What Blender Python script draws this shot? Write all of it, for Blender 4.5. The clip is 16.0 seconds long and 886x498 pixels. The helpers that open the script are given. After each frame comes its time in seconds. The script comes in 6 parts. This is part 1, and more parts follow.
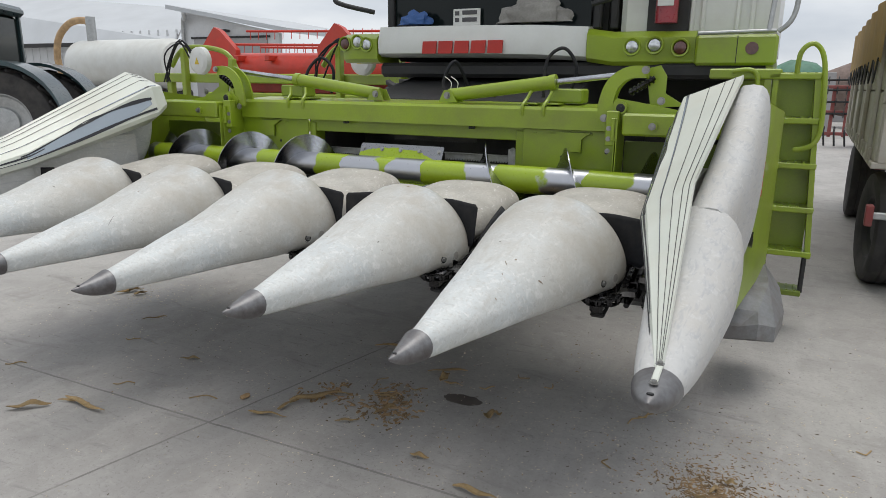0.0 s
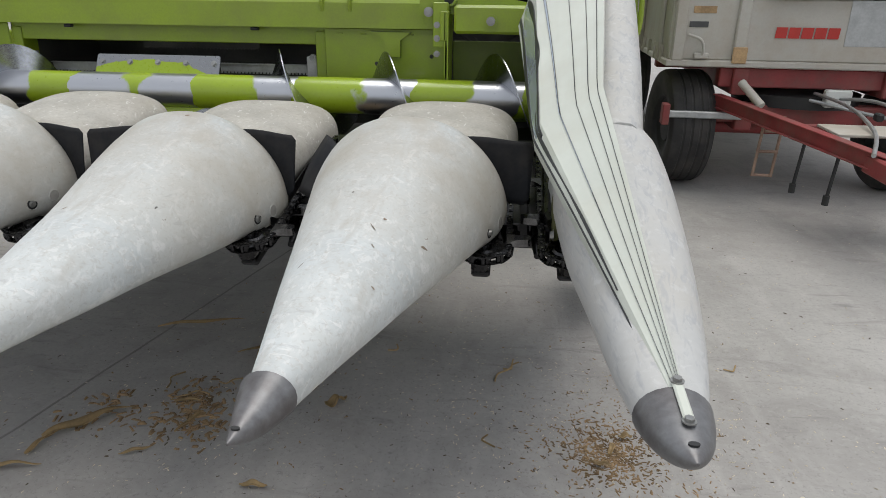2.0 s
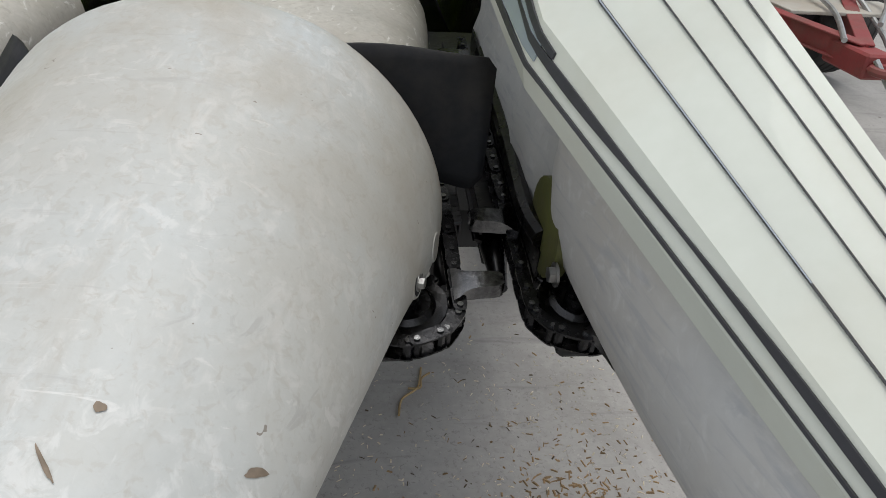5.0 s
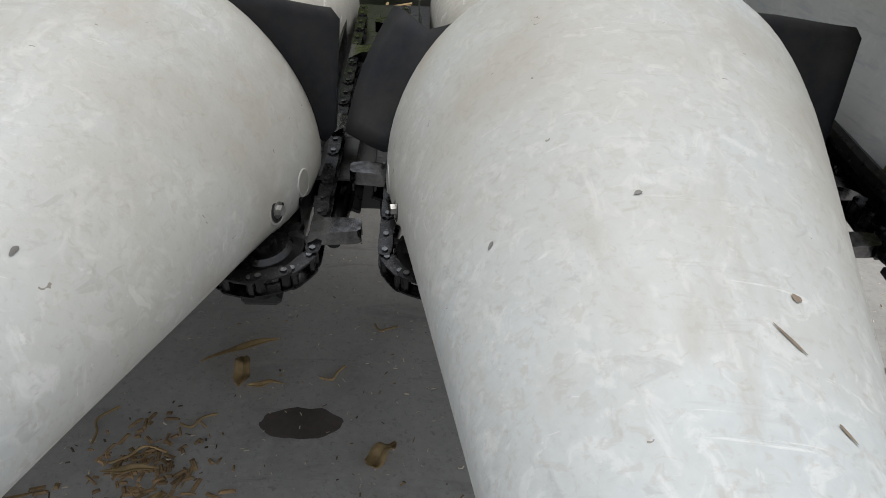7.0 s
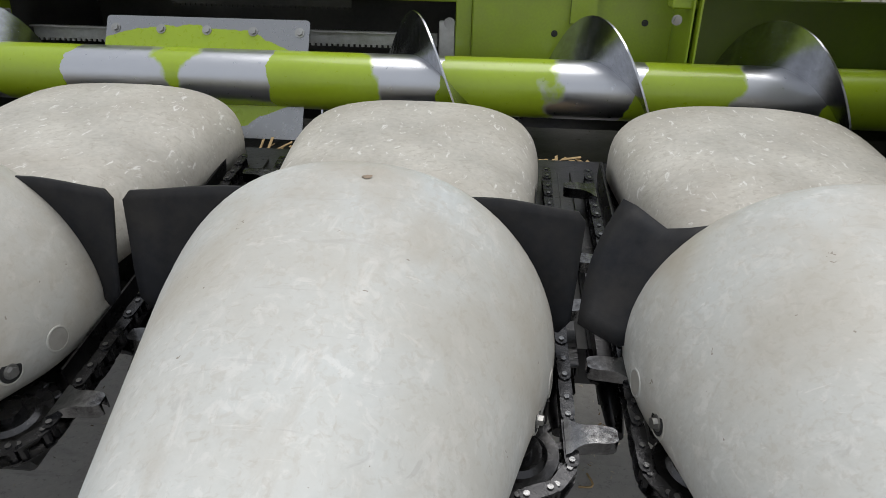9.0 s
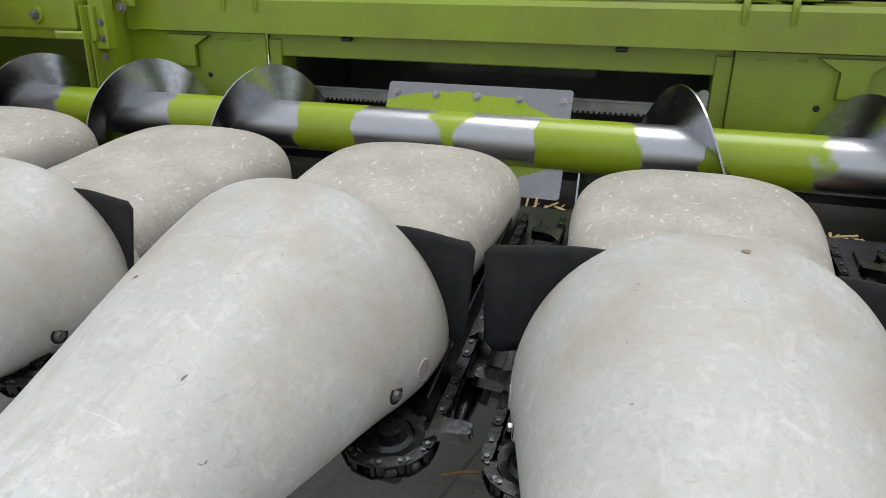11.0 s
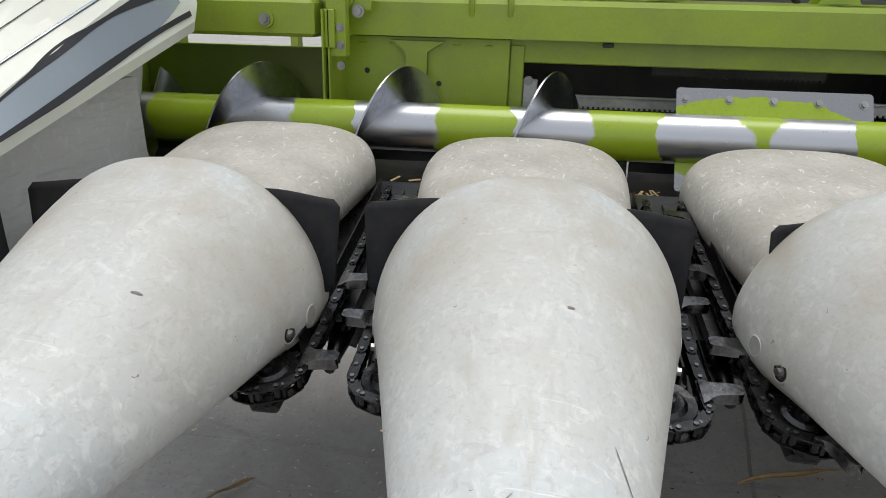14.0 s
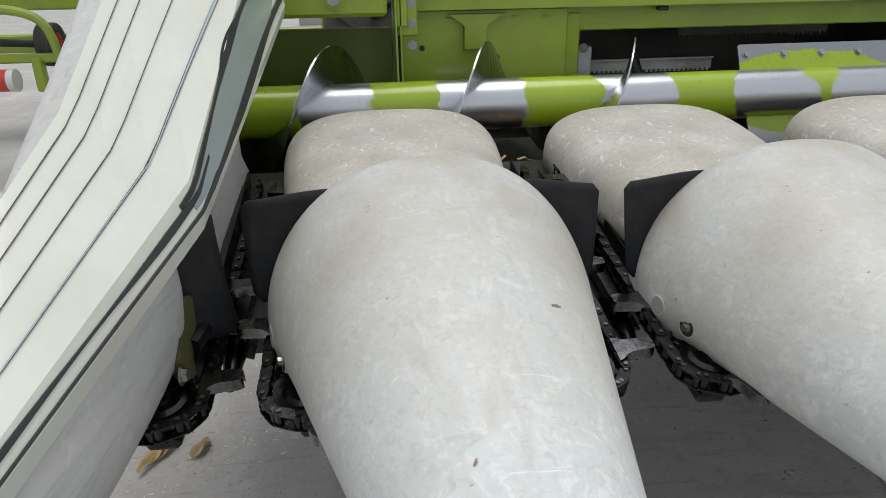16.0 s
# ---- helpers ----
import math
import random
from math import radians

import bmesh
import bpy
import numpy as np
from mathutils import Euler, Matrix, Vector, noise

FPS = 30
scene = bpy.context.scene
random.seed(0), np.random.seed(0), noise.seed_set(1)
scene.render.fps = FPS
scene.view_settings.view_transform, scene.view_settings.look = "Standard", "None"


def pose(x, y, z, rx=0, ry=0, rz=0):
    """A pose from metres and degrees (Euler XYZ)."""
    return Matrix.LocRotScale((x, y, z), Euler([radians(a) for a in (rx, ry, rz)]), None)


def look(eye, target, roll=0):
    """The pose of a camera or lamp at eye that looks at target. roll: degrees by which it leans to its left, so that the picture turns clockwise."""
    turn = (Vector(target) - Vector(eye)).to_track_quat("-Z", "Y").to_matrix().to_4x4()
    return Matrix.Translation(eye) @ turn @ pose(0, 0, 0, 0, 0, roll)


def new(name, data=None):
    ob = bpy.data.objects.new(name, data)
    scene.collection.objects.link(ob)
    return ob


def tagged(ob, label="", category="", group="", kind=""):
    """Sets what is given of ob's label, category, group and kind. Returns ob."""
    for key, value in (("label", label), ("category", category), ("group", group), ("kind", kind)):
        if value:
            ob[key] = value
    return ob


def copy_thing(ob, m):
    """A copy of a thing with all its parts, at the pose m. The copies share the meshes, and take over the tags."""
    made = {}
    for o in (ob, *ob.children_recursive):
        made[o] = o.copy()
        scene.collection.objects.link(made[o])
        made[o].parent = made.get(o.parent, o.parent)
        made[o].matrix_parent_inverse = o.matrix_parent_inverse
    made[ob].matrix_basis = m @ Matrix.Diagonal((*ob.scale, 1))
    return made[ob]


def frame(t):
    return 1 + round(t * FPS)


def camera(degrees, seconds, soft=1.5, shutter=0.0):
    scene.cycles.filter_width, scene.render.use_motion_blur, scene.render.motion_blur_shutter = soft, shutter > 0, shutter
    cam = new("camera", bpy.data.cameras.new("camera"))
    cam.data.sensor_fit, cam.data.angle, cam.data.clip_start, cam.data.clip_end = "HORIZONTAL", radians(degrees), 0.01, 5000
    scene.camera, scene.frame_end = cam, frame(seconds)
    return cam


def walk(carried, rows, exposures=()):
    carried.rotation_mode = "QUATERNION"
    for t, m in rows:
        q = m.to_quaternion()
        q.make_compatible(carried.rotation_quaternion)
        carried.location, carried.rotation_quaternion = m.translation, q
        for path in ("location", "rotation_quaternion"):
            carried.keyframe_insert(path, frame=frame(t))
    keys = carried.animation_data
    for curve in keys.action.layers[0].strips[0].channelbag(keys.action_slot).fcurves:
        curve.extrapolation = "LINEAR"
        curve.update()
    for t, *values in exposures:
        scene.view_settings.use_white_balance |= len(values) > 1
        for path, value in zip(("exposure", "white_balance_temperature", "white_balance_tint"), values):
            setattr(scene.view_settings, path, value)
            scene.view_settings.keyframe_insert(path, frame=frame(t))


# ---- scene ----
cam = camera(67.0, 16.0, soft=0.8)
PATH = [
    (0, (2.311, -2.671, 1.738), (1.464, -0.923, 1.260), 0.7),
    (0.5, (2.230, -2.474, 1.713), (1.493, -0.689, 1.194), 0.8),
    (1, (2.099, -2.312, 1.687), (1.524, -0.486, 1.108), 1.1),
    (1.5, (1.896, -2.142, 1.675), (1.523, -0.287, 1.026), 1.3),
    (2, (1.814, -1.962, 1.640), (1.629, -0.103, 0.925), 0.7),
    (2.5, (1.774, -1.728, 1.617), (1.762, 0.113, 0.835), 0.6),
    (3.2, (1.684, -1.332, 1.553), (1.832, 0.455, 0.668), 0.7),
    (5.3, (1.693, -0.754, 1.455), (1.934, 0.934, 0.410), 3.9),
    (5.5, (1.666, -0.759, 1.456), (1.894, 0.931, 0.411), 4.2),
    (5.8, (1.596, -0.773, 1.448), (1.793, 0.925, 0.411), 3.9),
    (6, (1.538, -0.786, 1.442), (1.705, 0.927, 0.424), 3.6),
    (6.5, (1.375, -0.823, 1.436), (1.482, 0.883, 0.398), 3.5),
    (7, (1.227, -0.829, 1.405), (1.289, 0.878, 0.365), 2.6),
    (7.5, (1.140, -0.740, 1.415), (1.163, 0.976, 0.388), 2.0),
    (8, (1.080, -0.721, 1.451), (1.075, 1.029, 0.483), 1.5),
    (8.5, (1.016, -0.738, 1.514), (0.962, 1.049, 0.617), 1.3),
    (10.8, (0.648, -0.895, 1.603), (0.140, 0.907, 0.901), 1.1),
    (11, (0.608, -0.915, 1.605), (0.071, 0.881, 0.907), 1.1),
    (11.5, (0.449, -0.923, 1.583), (-0.120, 0.873, 0.912), 1.4),
    (12, (0.209, -0.961, 1.564), (-0.332, 0.852, 0.914), 2.3),
    (12.5, (-0.048, -1.049, 1.568), (-0.524, 0.781, 0.918), 2.8),
    (13, (-0.283, -1.105, 1.565), (-0.680, 0.737, 0.896), 2.3),
    (13.5, (-0.541, -1.075, 1.559), (-0.853, 0.785, 0.893), 1.8),
    (14, (-0.783, -1.112, 1.571), (-1.001, 0.758, 0.895), 1.5),
    (14.5, (-1.012, -1.118, 1.568), (-1.153, 0.754, 0.879), 0.9),
    (15, (-1.219, -1.048, 1.567), (-1.271, 0.825, 0.866), 0.1),
    (15.5, (-1.427, -1.036, 1.566), (-1.369, 0.827, 0.840), -0.4),
    (16, (-1.618, -1.044, 1.573), (-1.414, 0.800, 0.826), -1.1),
]
walk(cam, [(t, look(eye, target, roll)) for t, eye, target, roll in PATH],
     exposures=((0, 0.0), (3.2, 0.0), (5.5, -0.05), (8.5, 0.0), (11.0, 0.04), (12.5, 0.12), (13.5, 0.12), (16.0, 0.04)))

# ---- light ----
world = bpy.data.worlds.new("overcast_sky")
scene.world = world
world.use_nodes = True
wn, wl = world.node_tree.nodes, world.node_tree.links
wn.clear()
w_out = wn.new("ShaderNodeOutputWorld")
w_bg = wn.new("ShaderNodeBackground")
w_sky = wn.new("ShaderNodeTexSky")
w_sky.sky_type, w_sky.sun_disc = "NISHITA", False
w_sky.sun_elevation, w_sky.sun_rotation = radians(81), radians(-20)
w_co = wn.new("ShaderNodeTexCoord")
w_map = wn.new("ShaderNodeMapping")
w_map.inputs["Scale"].default_value = (1.6, 1.6, 5.5)
w_noise = wn.new("ShaderNodeTexNoise")
w_noise.inputs["Scale"].default_value = 1.7
w_noise.inputs["Detail"].default_value = 6
w_ramp = wn.new("ShaderNodeValToRGB")
w_ramp.color_ramp.elements[0].position, w_ramp.color_ramp.elements[0].color = 0.30, (5.6, 6.1, 6.9, 1)
w_ramp.color_ramp.elements[1].position, w_ramp.color_ramp.elements[1].color = 0.68, (10.2, 10.4, 10.6, 1)
w_mix = wn.new("ShaderNodeMix")
w_mix.data_type = "RGBA"
w_mix.inputs["Factor"].default_value = 0.9
wl.new(w_co.outputs["Generated"], w_map.inputs["Vector"])
wl.new(w_map.outputs["Vector"], w_noise.inputs["Vector"])
wl.new(w_noise.outputs["Fac"], w_ramp.inputs["Fac"])
wl.new(w_sky.outputs["Color"], w_mix.inputs["A"])
wl.new(w_ramp.outputs["Color"], w_mix.inputs["B"])
wl.new(w_mix.outputs["Result"], w_bg.inputs["Color"])
w_bg.inputs["Strength"].default_value = 0.098
wl.new(w_bg.outputs["Background"], w_out.inputs["Surface"])

sun = new("sun", bpy.data.lights.new("sun", "SUN"))
sun.data.energy, sun.data.angle, sun.data.color = 1.6, radians(40), (1.0, 0.97, 0.92)
sun.rotation_euler = (radians(-9), 0, radians(-20))

# ---- materials ----


def material(name, color, rough=0.5, metal=0.0, vary=0.12, scale=6.0, dirt=None, dirt_amount=0.4, dirt_scale=2.0,
             bump=0.15, grain=60.0, coat=0.0, stretch=(1, 1, 1), spread=0.0):
    """A surface with broad and fine variation of colour, gloss and relief; dirt: a second colour in patches."""
    m = bpy.data.materials.new(name)
    m.use_nodes = True
    n, l = m.node_tree.nodes, m.node_tree.links
    b = n["Principled BSDF"]
    co = n.new("ShaderNodeTexCoord")
    mp = n.new("ShaderNodeMapping")
    mp.inputs["Scale"].default_value = stretch
    l.new(co.outputs["Object"], mp.inputs["Vector"])
    broad = n.new("ShaderNodeTexNoise")
    broad.inputs["Scale"].default_value, broad.inputs["Detail"].default_value = scale, 5
    fine = n.new("ShaderNodeTexNoise")
    fine.inputs["Scale"].default_value, fine.inputs["Detail"].default_value = grain, 4
    l.new(mp.outputs["Vector"], broad.inputs["Vector"])
    l.new(mp.outputs["Vector"], fine.inputs["Vector"])
    ramp = n.new("ShaderNodeValToRGB")
    lo, hi = [max(0.0, c * (1 - vary)) for c in color], [min(1.0, c * (1 + vary)) for c in color]
    ramp.color_ramp.elements[0].position, ramp.color_ramp.elements[0].color = 0.3, (*lo, 1)
    ramp.color_ramp.elements[1].position, ramp.color_ramp.elements[1].color = 0.7, (*hi, 1)
    l.new(broad.outputs["Fac"], ramp.inputs["Fac"])
    last = ramp.outputs["Color"]
    mul = n.new("ShaderNodeMix")
    mul.data_type, mul.blend_type = "RGBA", "OVERLAY"
    mul.inputs["Factor"].default_value = min(0.5, vary * 1.5)
    l.new(last, mul.inputs["A"])
    l.new(fine.outputs["Fac"], mul.inputs["B"])
    last = mul.outputs["Result"]
    if dirt:
        d = n.new("ShaderNodeTexNoise")
        d.inputs["Scale"].default_value, d.inputs["Detail"].default_value, d.inputs["Roughness"].default_value = dirt_scale, 8, 0.65
        l.new(co.outputs["Object"], d.inputs["Vector"])
        dr = n.new("ShaderNodeMapRange")
        dr.inputs["From Min"].default_value, dr.inputs["From Max"].default_value = 0.42, 0.72
        dr.inputs["To Max"].default_value = dirt_amount
        l.new(d.outputs["Fac"], dr.inputs["Value"])
        mx = n.new("ShaderNodeMix")
        mx.data_type = "RGBA"
        mx.inputs["B"].default_value = (*dirt, 1)
        l.new(dr.outputs["Result"], mx.inputs["Factor"])
        l.new(last, mx.inputs["A"])
        last = mx.outputs["Result"]
    if spread:
        info = n.new("ShaderNodeObjectInfo")
        hs = n.new("ShaderNodeHueSaturation")
        rng = n.new("ShaderNodeMapRange")
        rng.inputs["To Min"].default_value, rng.inputs["To Max"].default_value = 1 - spread, 1 + spread
        l.new(info.outputs["Random"], rng.inputs["Value"])
        l.new(rng.outputs["Result"], hs.inputs["Value"])
        l.new(last, hs.inputs["Color"])
        last = hs.outputs["Color"]
    l.new(last, b.inputs["Base Color"])
    rr = n.new("ShaderNodeMapRange")
    rr.inputs["To Min"].default_value, rr.inputs["To Max"].default_value = max(0.03, rough - 0.12), min(1.0, rough + 0.12)
    l.new(fine.outputs["Fac"], rr.inputs["Value"])
    l.new(rr.outputs["Result"], b.inputs["Roughness"])
    b.inputs["Metallic"].default_value = metal
    b.inputs["Coat Weight"].default_value = coat
    if bump:
        bp = n.new("ShaderNodeBump")
        bp.inputs["Strength"].default_value, bp.inputs["Distance"].default_value = bump, 0.004
        l.new(fine.outputs["Fac"], bp.inputs["Height"])
        l.new(bp.outputs["Normal"], b.inputs["Normal"])
    return m


def scuffed(m, color, scale=9.0, amount=0.6, stretch=(3.0, 1.0, 1.0), lo=0.60, hi=0.72):
    """Adds pale or dark scuffs over a material made by material()."""
    n, l = m.node_tree.nodes, m.node_tree.links
    b = n["Principled BSDF"]
    src = b.inputs["Base Color"].links[0].from_socket
    co = n.new("ShaderNodeTexCoord")
    mp = n.new("ShaderNodeMapping")
    mp.inputs["Scale"].default_value = stretch
    mp.inputs["Rotation"].default_value = (0.3, 0.5, 0.7)
    tx = n.new("ShaderNodeTexNoise")
    tx.inputs["Scale"].default_value, tx.inputs["Detail"].default_value = scale, 9
    tx.inputs["Roughness"].default_value, tx.inputs["Distortion"].default_value = 0.62, 0.8
    rg = n.new("ShaderNodeMapRange")
    rg.inputs["From Min"].default_value, rg.inputs["From Max"].default_value, rg.inputs["To Max"].default_value = lo, hi, amount
    mx = n.new("ShaderNodeMix")
    mx.data_type = "RGBA"
    mx.inputs["B"].default_value = (*color, 1)
    l.new(co.outputs["Object"], mp.inputs["Vector"])
    l.new(mp.outputs["Vector"], tx.inputs["Vector"])
    l.new(tx.outputs["Fac"], rg.inputs["Value"])
    l.new(rg.outputs["Result"], mx.inputs["Factor"])
    l.new(src, mx.inputs["A"])
    l.new(mx.outputs["Result"], b.inputs["Base Color"])
    return m


M_SNOUT = material("weathered_grey_white_plastic", (0.595, 0.625, 0.625), 0.50, vary=0.11, scale=5, dirt=(0.53, 0.51, 0.46), dirt_amount=0.6, dirt_scale=3.2, bump=0.22, grain=85)
scuffed(M_SNOUT, (0.74, 0.74, 0.725), 34, 0.50, (1.3, 1.0, 1.0), 0.53, 0.62)
scuffed(M_SNOUT, (0.47, 0.45, 0.41), 75, 0.40, (1.0, 1.0, 1.0), 0.54, 0.62)
scuffed(M_SNOUT, (0.80, 0.795, 0.78), 7, 0.6, (1.0, 9.0, 6.0), 0.64, 0.69)
scuffed(M_SNOUT, (0.78, 0.775, 0.76), 15, 0.55, (1.6, 0.8, 1.0), 0.60, 0.68)
scuffed(M_SNOUT, (0.44, 0.41, 0.36), 9, 0.55, (1.0, 0.35, 1.0), 0.54, 0.72)
scuffed(M_SNOUT, (0.42, 0.385, 0.33), 60, 0.5, (1.0, 1.0, 1.0), 0.60, 0.72)
scuffed(M_SNOUT, (0.40, 0.40, 0.40), 5, 0.45, (1.0, 7.0, 14.0), 0.60, 0.68)
scuffed(M_SNOUT, (0.34, 0.30, 0.25), 26, 0.35, (1.0, 3.0, 1.0), 0.725, 0.76)


def dusted(m, color, y0, y1, amount):
    """Settled dust, thicker toward the rear of a snout, broken up by streaks."""
    n, l = m.node_tree.nodes, m.node_tree.links
    b = n["Principled BSDF"]
    src = b.inputs["Base Color"].links[0].from_socket
    co = n.new("ShaderNodeTexCoord")
    sp = n.new("ShaderNodeSeparateXYZ")
    tx = n.new("ShaderNodeTexNoise")
    tx.inputs["Scale"].default_value, tx.inputs["Detail"].default_value = 5.0, 8
    mr = n.new("ShaderNodeMapRange")
    mr.inputs["From Min"].default_value, mr.inputs["From Max"].default_value = y0, y1
    mu = n.new("ShaderNodeMath")
    mu.operation = "MULTIPLY"
    sc = n.new("ShaderNodeMapRange")
    sc.inputs["From Min"].default_value, sc.inputs["From Max"].default_value = 0.25, 0.65
    sc.inputs["To Max"].default_value = amount
    mx = n.new("ShaderNodeMix")
    mx.data_type = "RGBA"
    mx.inputs["B"].default_value = (*color, 1)
    l.new(co.outputs["Object"], sp.inputs["Vector"])
    l.new(co.outputs["Object"], tx.inputs["Vector"])
    l.new(sp.outputs["Y"], mr.inputs["Value"])
    l.new(tx.outputs["Fac"], sc.inputs["Value"])
    l.new(mr.outputs["Result"], mu.inputs[0])
    l.new(sc.outputs["Result"], mu.inputs[1])
    l.new(mu.outputs["Value"], mx.inputs["Factor"])
    l.new(src, mx.inputs["A"])
    l.new(mx.outputs["Result"], b.inputs["Base Color"])
    return m


def flecked(m, color, scale, size, share, amount=0.85):
    """Small round specks of dirt: a share of the cells of a grid carries one."""
    n, l = m.node_tree.nodes, m.node_tree.links
    b = n["Principled BSDF"]
    src = b.inputs["Base Color"].links[0].from_socket
    co = n.new("ShaderNodeTexCoord")
    vo = n.new("ShaderNodeTexVoronoi")
    vo.inputs["Scale"].default_value = scale
    wb = n.new("ShaderNodeTexNoise")
    wb.inputs["Scale"].default_value = scale * 2
    ad = n.new("ShaderNodeMix")
    ad.data_type = "RGBA"
    ad.inputs["Factor"].default_value = 0.06
    near = n.new("ShaderNodeMath")
    near.operation, near.inputs[1].default_value = "LESS_THAN", size
    sp = n.new("ShaderNodeSeparateColor")
    few = n.new("ShaderNodeMath")
    few.operation, few.inputs[1].default_value = "LESS_THAN", share
    mu = n.new("ShaderNodeMath")
    mu.operation = "MULTIPLY"
    am = n.new("ShaderNodeMath")
    am.operation, am.inputs[1].default_value = "MULTIPLY", amount
    mx = n.new("ShaderNodeMix")
    mx.data_type = "RGBA"
    mx.inputs["B"].default_value = (*color, 1)
    l.new(co.outputs["Object"], wb.inputs["Vector"])
    l.new(co.outputs["Object"], ad.inputs["A"])
    l.new(wb.outputs["Color"], ad.inputs["B"])
    l.new(ad.outputs["Result"], vo.inputs["Vector"])
    l.new(vo.outputs["Distance"], near.inputs[0])
    l.new(vo.outputs["Color"], sp.inputs["Color"])
    l.new(sp.outputs["Red"], few.inputs[0])
    l.new(near.outputs["Value"], mu.inputs[0])
    l.new(few.outputs["Value"], mu.inputs[1])
    l.new(mu.outputs["Value"], am.inputs[0])
    l.new(am.outputs["Value"], mx.inputs["Factor"])
    l.new(src, mx.inputs["A"])
    l.new(mx.outputs["Result"], b.inputs["Base Color"])
    return m


dusted(M_SNOUT, (0.375, 0.333, 0.268), -0.60, 0.14, 0.95)
flecked(M_SNOUT, (0.24, 0.205, 0.17), 24, 0.060, 0.30)
flecked(M_SNOUT, (0.16, 0.10, 0.07), 6, 0.022, 0.16)
M_HOOD = material("dusty_grey_white_plastic", (0.455, 0.435, 0.392), 0.6, vary=0.15, scale=6, dirt=(0.36, 0.32, 0.27), dirt_amount=0.7, dirt_scale=4, bump=0.22, grain=85)
scuffed(M_HOOD, (0.70, 0.69, 0.66), 26, 0.75, (2.5, 1.0, 1.0), 0.60, 0.66)
scuffed(M_HOOD, (0.33, 0.30, 0.255), 60, 0.5, (1.0, 1.0, 1.0), 0.54, 0.64)
M_BODY = material("grey_plastic", (0.52, 0.52, 0.51), 0.5, vary=0.06, dirt=(0.42, 0.38, 0.32), dirt_amount=0.5, dirt_scale=3, bump=0.08)
scuffed(M_BODY, (0.35, 0.31, 0.26), 14, 0.5, (1.0, 3.0, 1.0), 0.66, 0.74)
scuffed(M_BODY, (0.62, 0.62, 0.61), 30, 0.5, (1, 1, 1), 0.54, 0.66)
scuffed(M_BODY, (0.36, 0.37, 0.39), 6, 0.6, (9.0, 1.0, 9.0), 0.52, 0.66)
M_CAP = material("worn_dark_steel_tip", (0.20, 0.20, 0.205), 0.42, 0.6, vary=0.2, dirt=(0.07, 0.05, 0.045), dirt_amount=0.8, dirt_scale=9)
M_COVER = material("cream_white_paint", (0.62, 0.645, 0.575), 0.35, vary=0.04, dirt=(0.52, 0.47, 0.36), dirt_amount=0.35, dirt_scale=2.5, bump=0.04, coat=0.3)
M_SILVER = material("silver_grey_decal", (0.36, 0.41, 0.46), 0.18, 0.3, vary=0.02, scale=2, bump=0.0, coat=0.5)
M_BLACK = material("black_line_decal", (0.025, 0.025, 0.03), 0.4, vary=0.2)
M_GREEN = material("green_machine_paint", (0.265, 0.365, 0.018), 0.38, vary=0.08, scale=3, dirt=(0.19, 0.20, 0.06), dirt_amount=0.55, dirt_scale=2.6, bump=0.05, grain=120, coat=0.25)
# darker green for some panels, and for the painted shade round the gussets
M_GREEN_DARK = material("dark_green_paint_and_seam_shade", (0.135, 0.195, 0.012), 0.5, vary=0.1, dirt=(0.13, 0.13, 0.05), dirt_amount=0.6, dirt_scale=2, bump=0.05)
M_STEEL = material("polished_worn_steel", (0.50, 0.51, 0.54), 0.22, 1.0, vary=0.15, scale=8, dirt=(0.20, 0.20, 0.21), dirt_amount=0.6, dirt_scale=5, bump=0.04, grain=40, stretch=(1, 6, 6))
M_RUBBER = material("black_rubber_sheet", (0.013, 0.014, 0.017), 0.55, vary=0.25, dirt=(0.045, 0.041, 0.037), dirt_amount=0.8, dirt_scale=7, bump=0.12)
M_RUBBER.node_tree.nodes["Principled BSDF"].inputs["Specular IOR Level"].default_value = 0.2
M_CHAIN = material("oily_dark_steel", (0.060, 0.060, 0.063), 0.26, 1.0, vary=0.3, dirt=(0.018, 0.016, 0.014), dirt_amount=0.8, dirt_scale=12, bump=0.2, spread=0.2)
M_LUG = material("worn_steel_finger", (0.27, 0.27, 0.275), 0.20, 1.0, vary=0.35, dirt=(0.03, 0.028, 0.028), dirt_amount=1.0, dirt_scale=26)
M_IRON = material("black_greasy_iron", (0.038, 0.038, 0.040), 0.30, 0.9, vary=0.3, dirt=(0.035, 0.03, 0.025), dirt_amount=0.6, dirt_scale=8)
M_DECK = material("scoured_steel_plate", (0.06, 0.06, 0.063), 0.32, 1.0, vary=0.2, dirt=(0.09, 0.085, 0.08), dirt_amount=0.7, dirt_scale=6, stretch=(1, 5, 1))
M_BOLT = material("zinc_bolt", (0.36, 0.36, 0.35), 0.35, 0.9, vary=0.2, dirt=(0.10, 0.08, 0.06), dirt_amount=0.5, dirt_scale=30)
M_HOLE = material("deep_shadow_black", (0.02, 0.02, 0.02), 0.8, vary=0.1)
M_DARK = material("dark_machine_grey", (0.020, 0.0205, 0.022), 0.6, vary=0.2, dirt=(0.032, 0.030, 0.026), dirt_amount=0.6, dirt_scale=3)
M_GLASS = material("dark_cab_glass", (0.008, 0.012, 0.012), 0.10, vary=0.1, bump=0.0)
M_GLASS.node_tree.nodes["Principled BSDF"].inputs["Specular IOR Level"].default_value = 0.22
M_LENSDARK = material("smoky_red_lens", (0.10, 0.035, 0.03), 0.12, vary=0.2, scale=30, coat=0.6)
M_WHITE = material("white_machine_paint", (0.66, 0.67, 0.64), 0.38, vary=0.04, dirt=(0.50, 0.48, 0.42), dirt_amount=0.4, dirt_scale=2, coat=0.2)
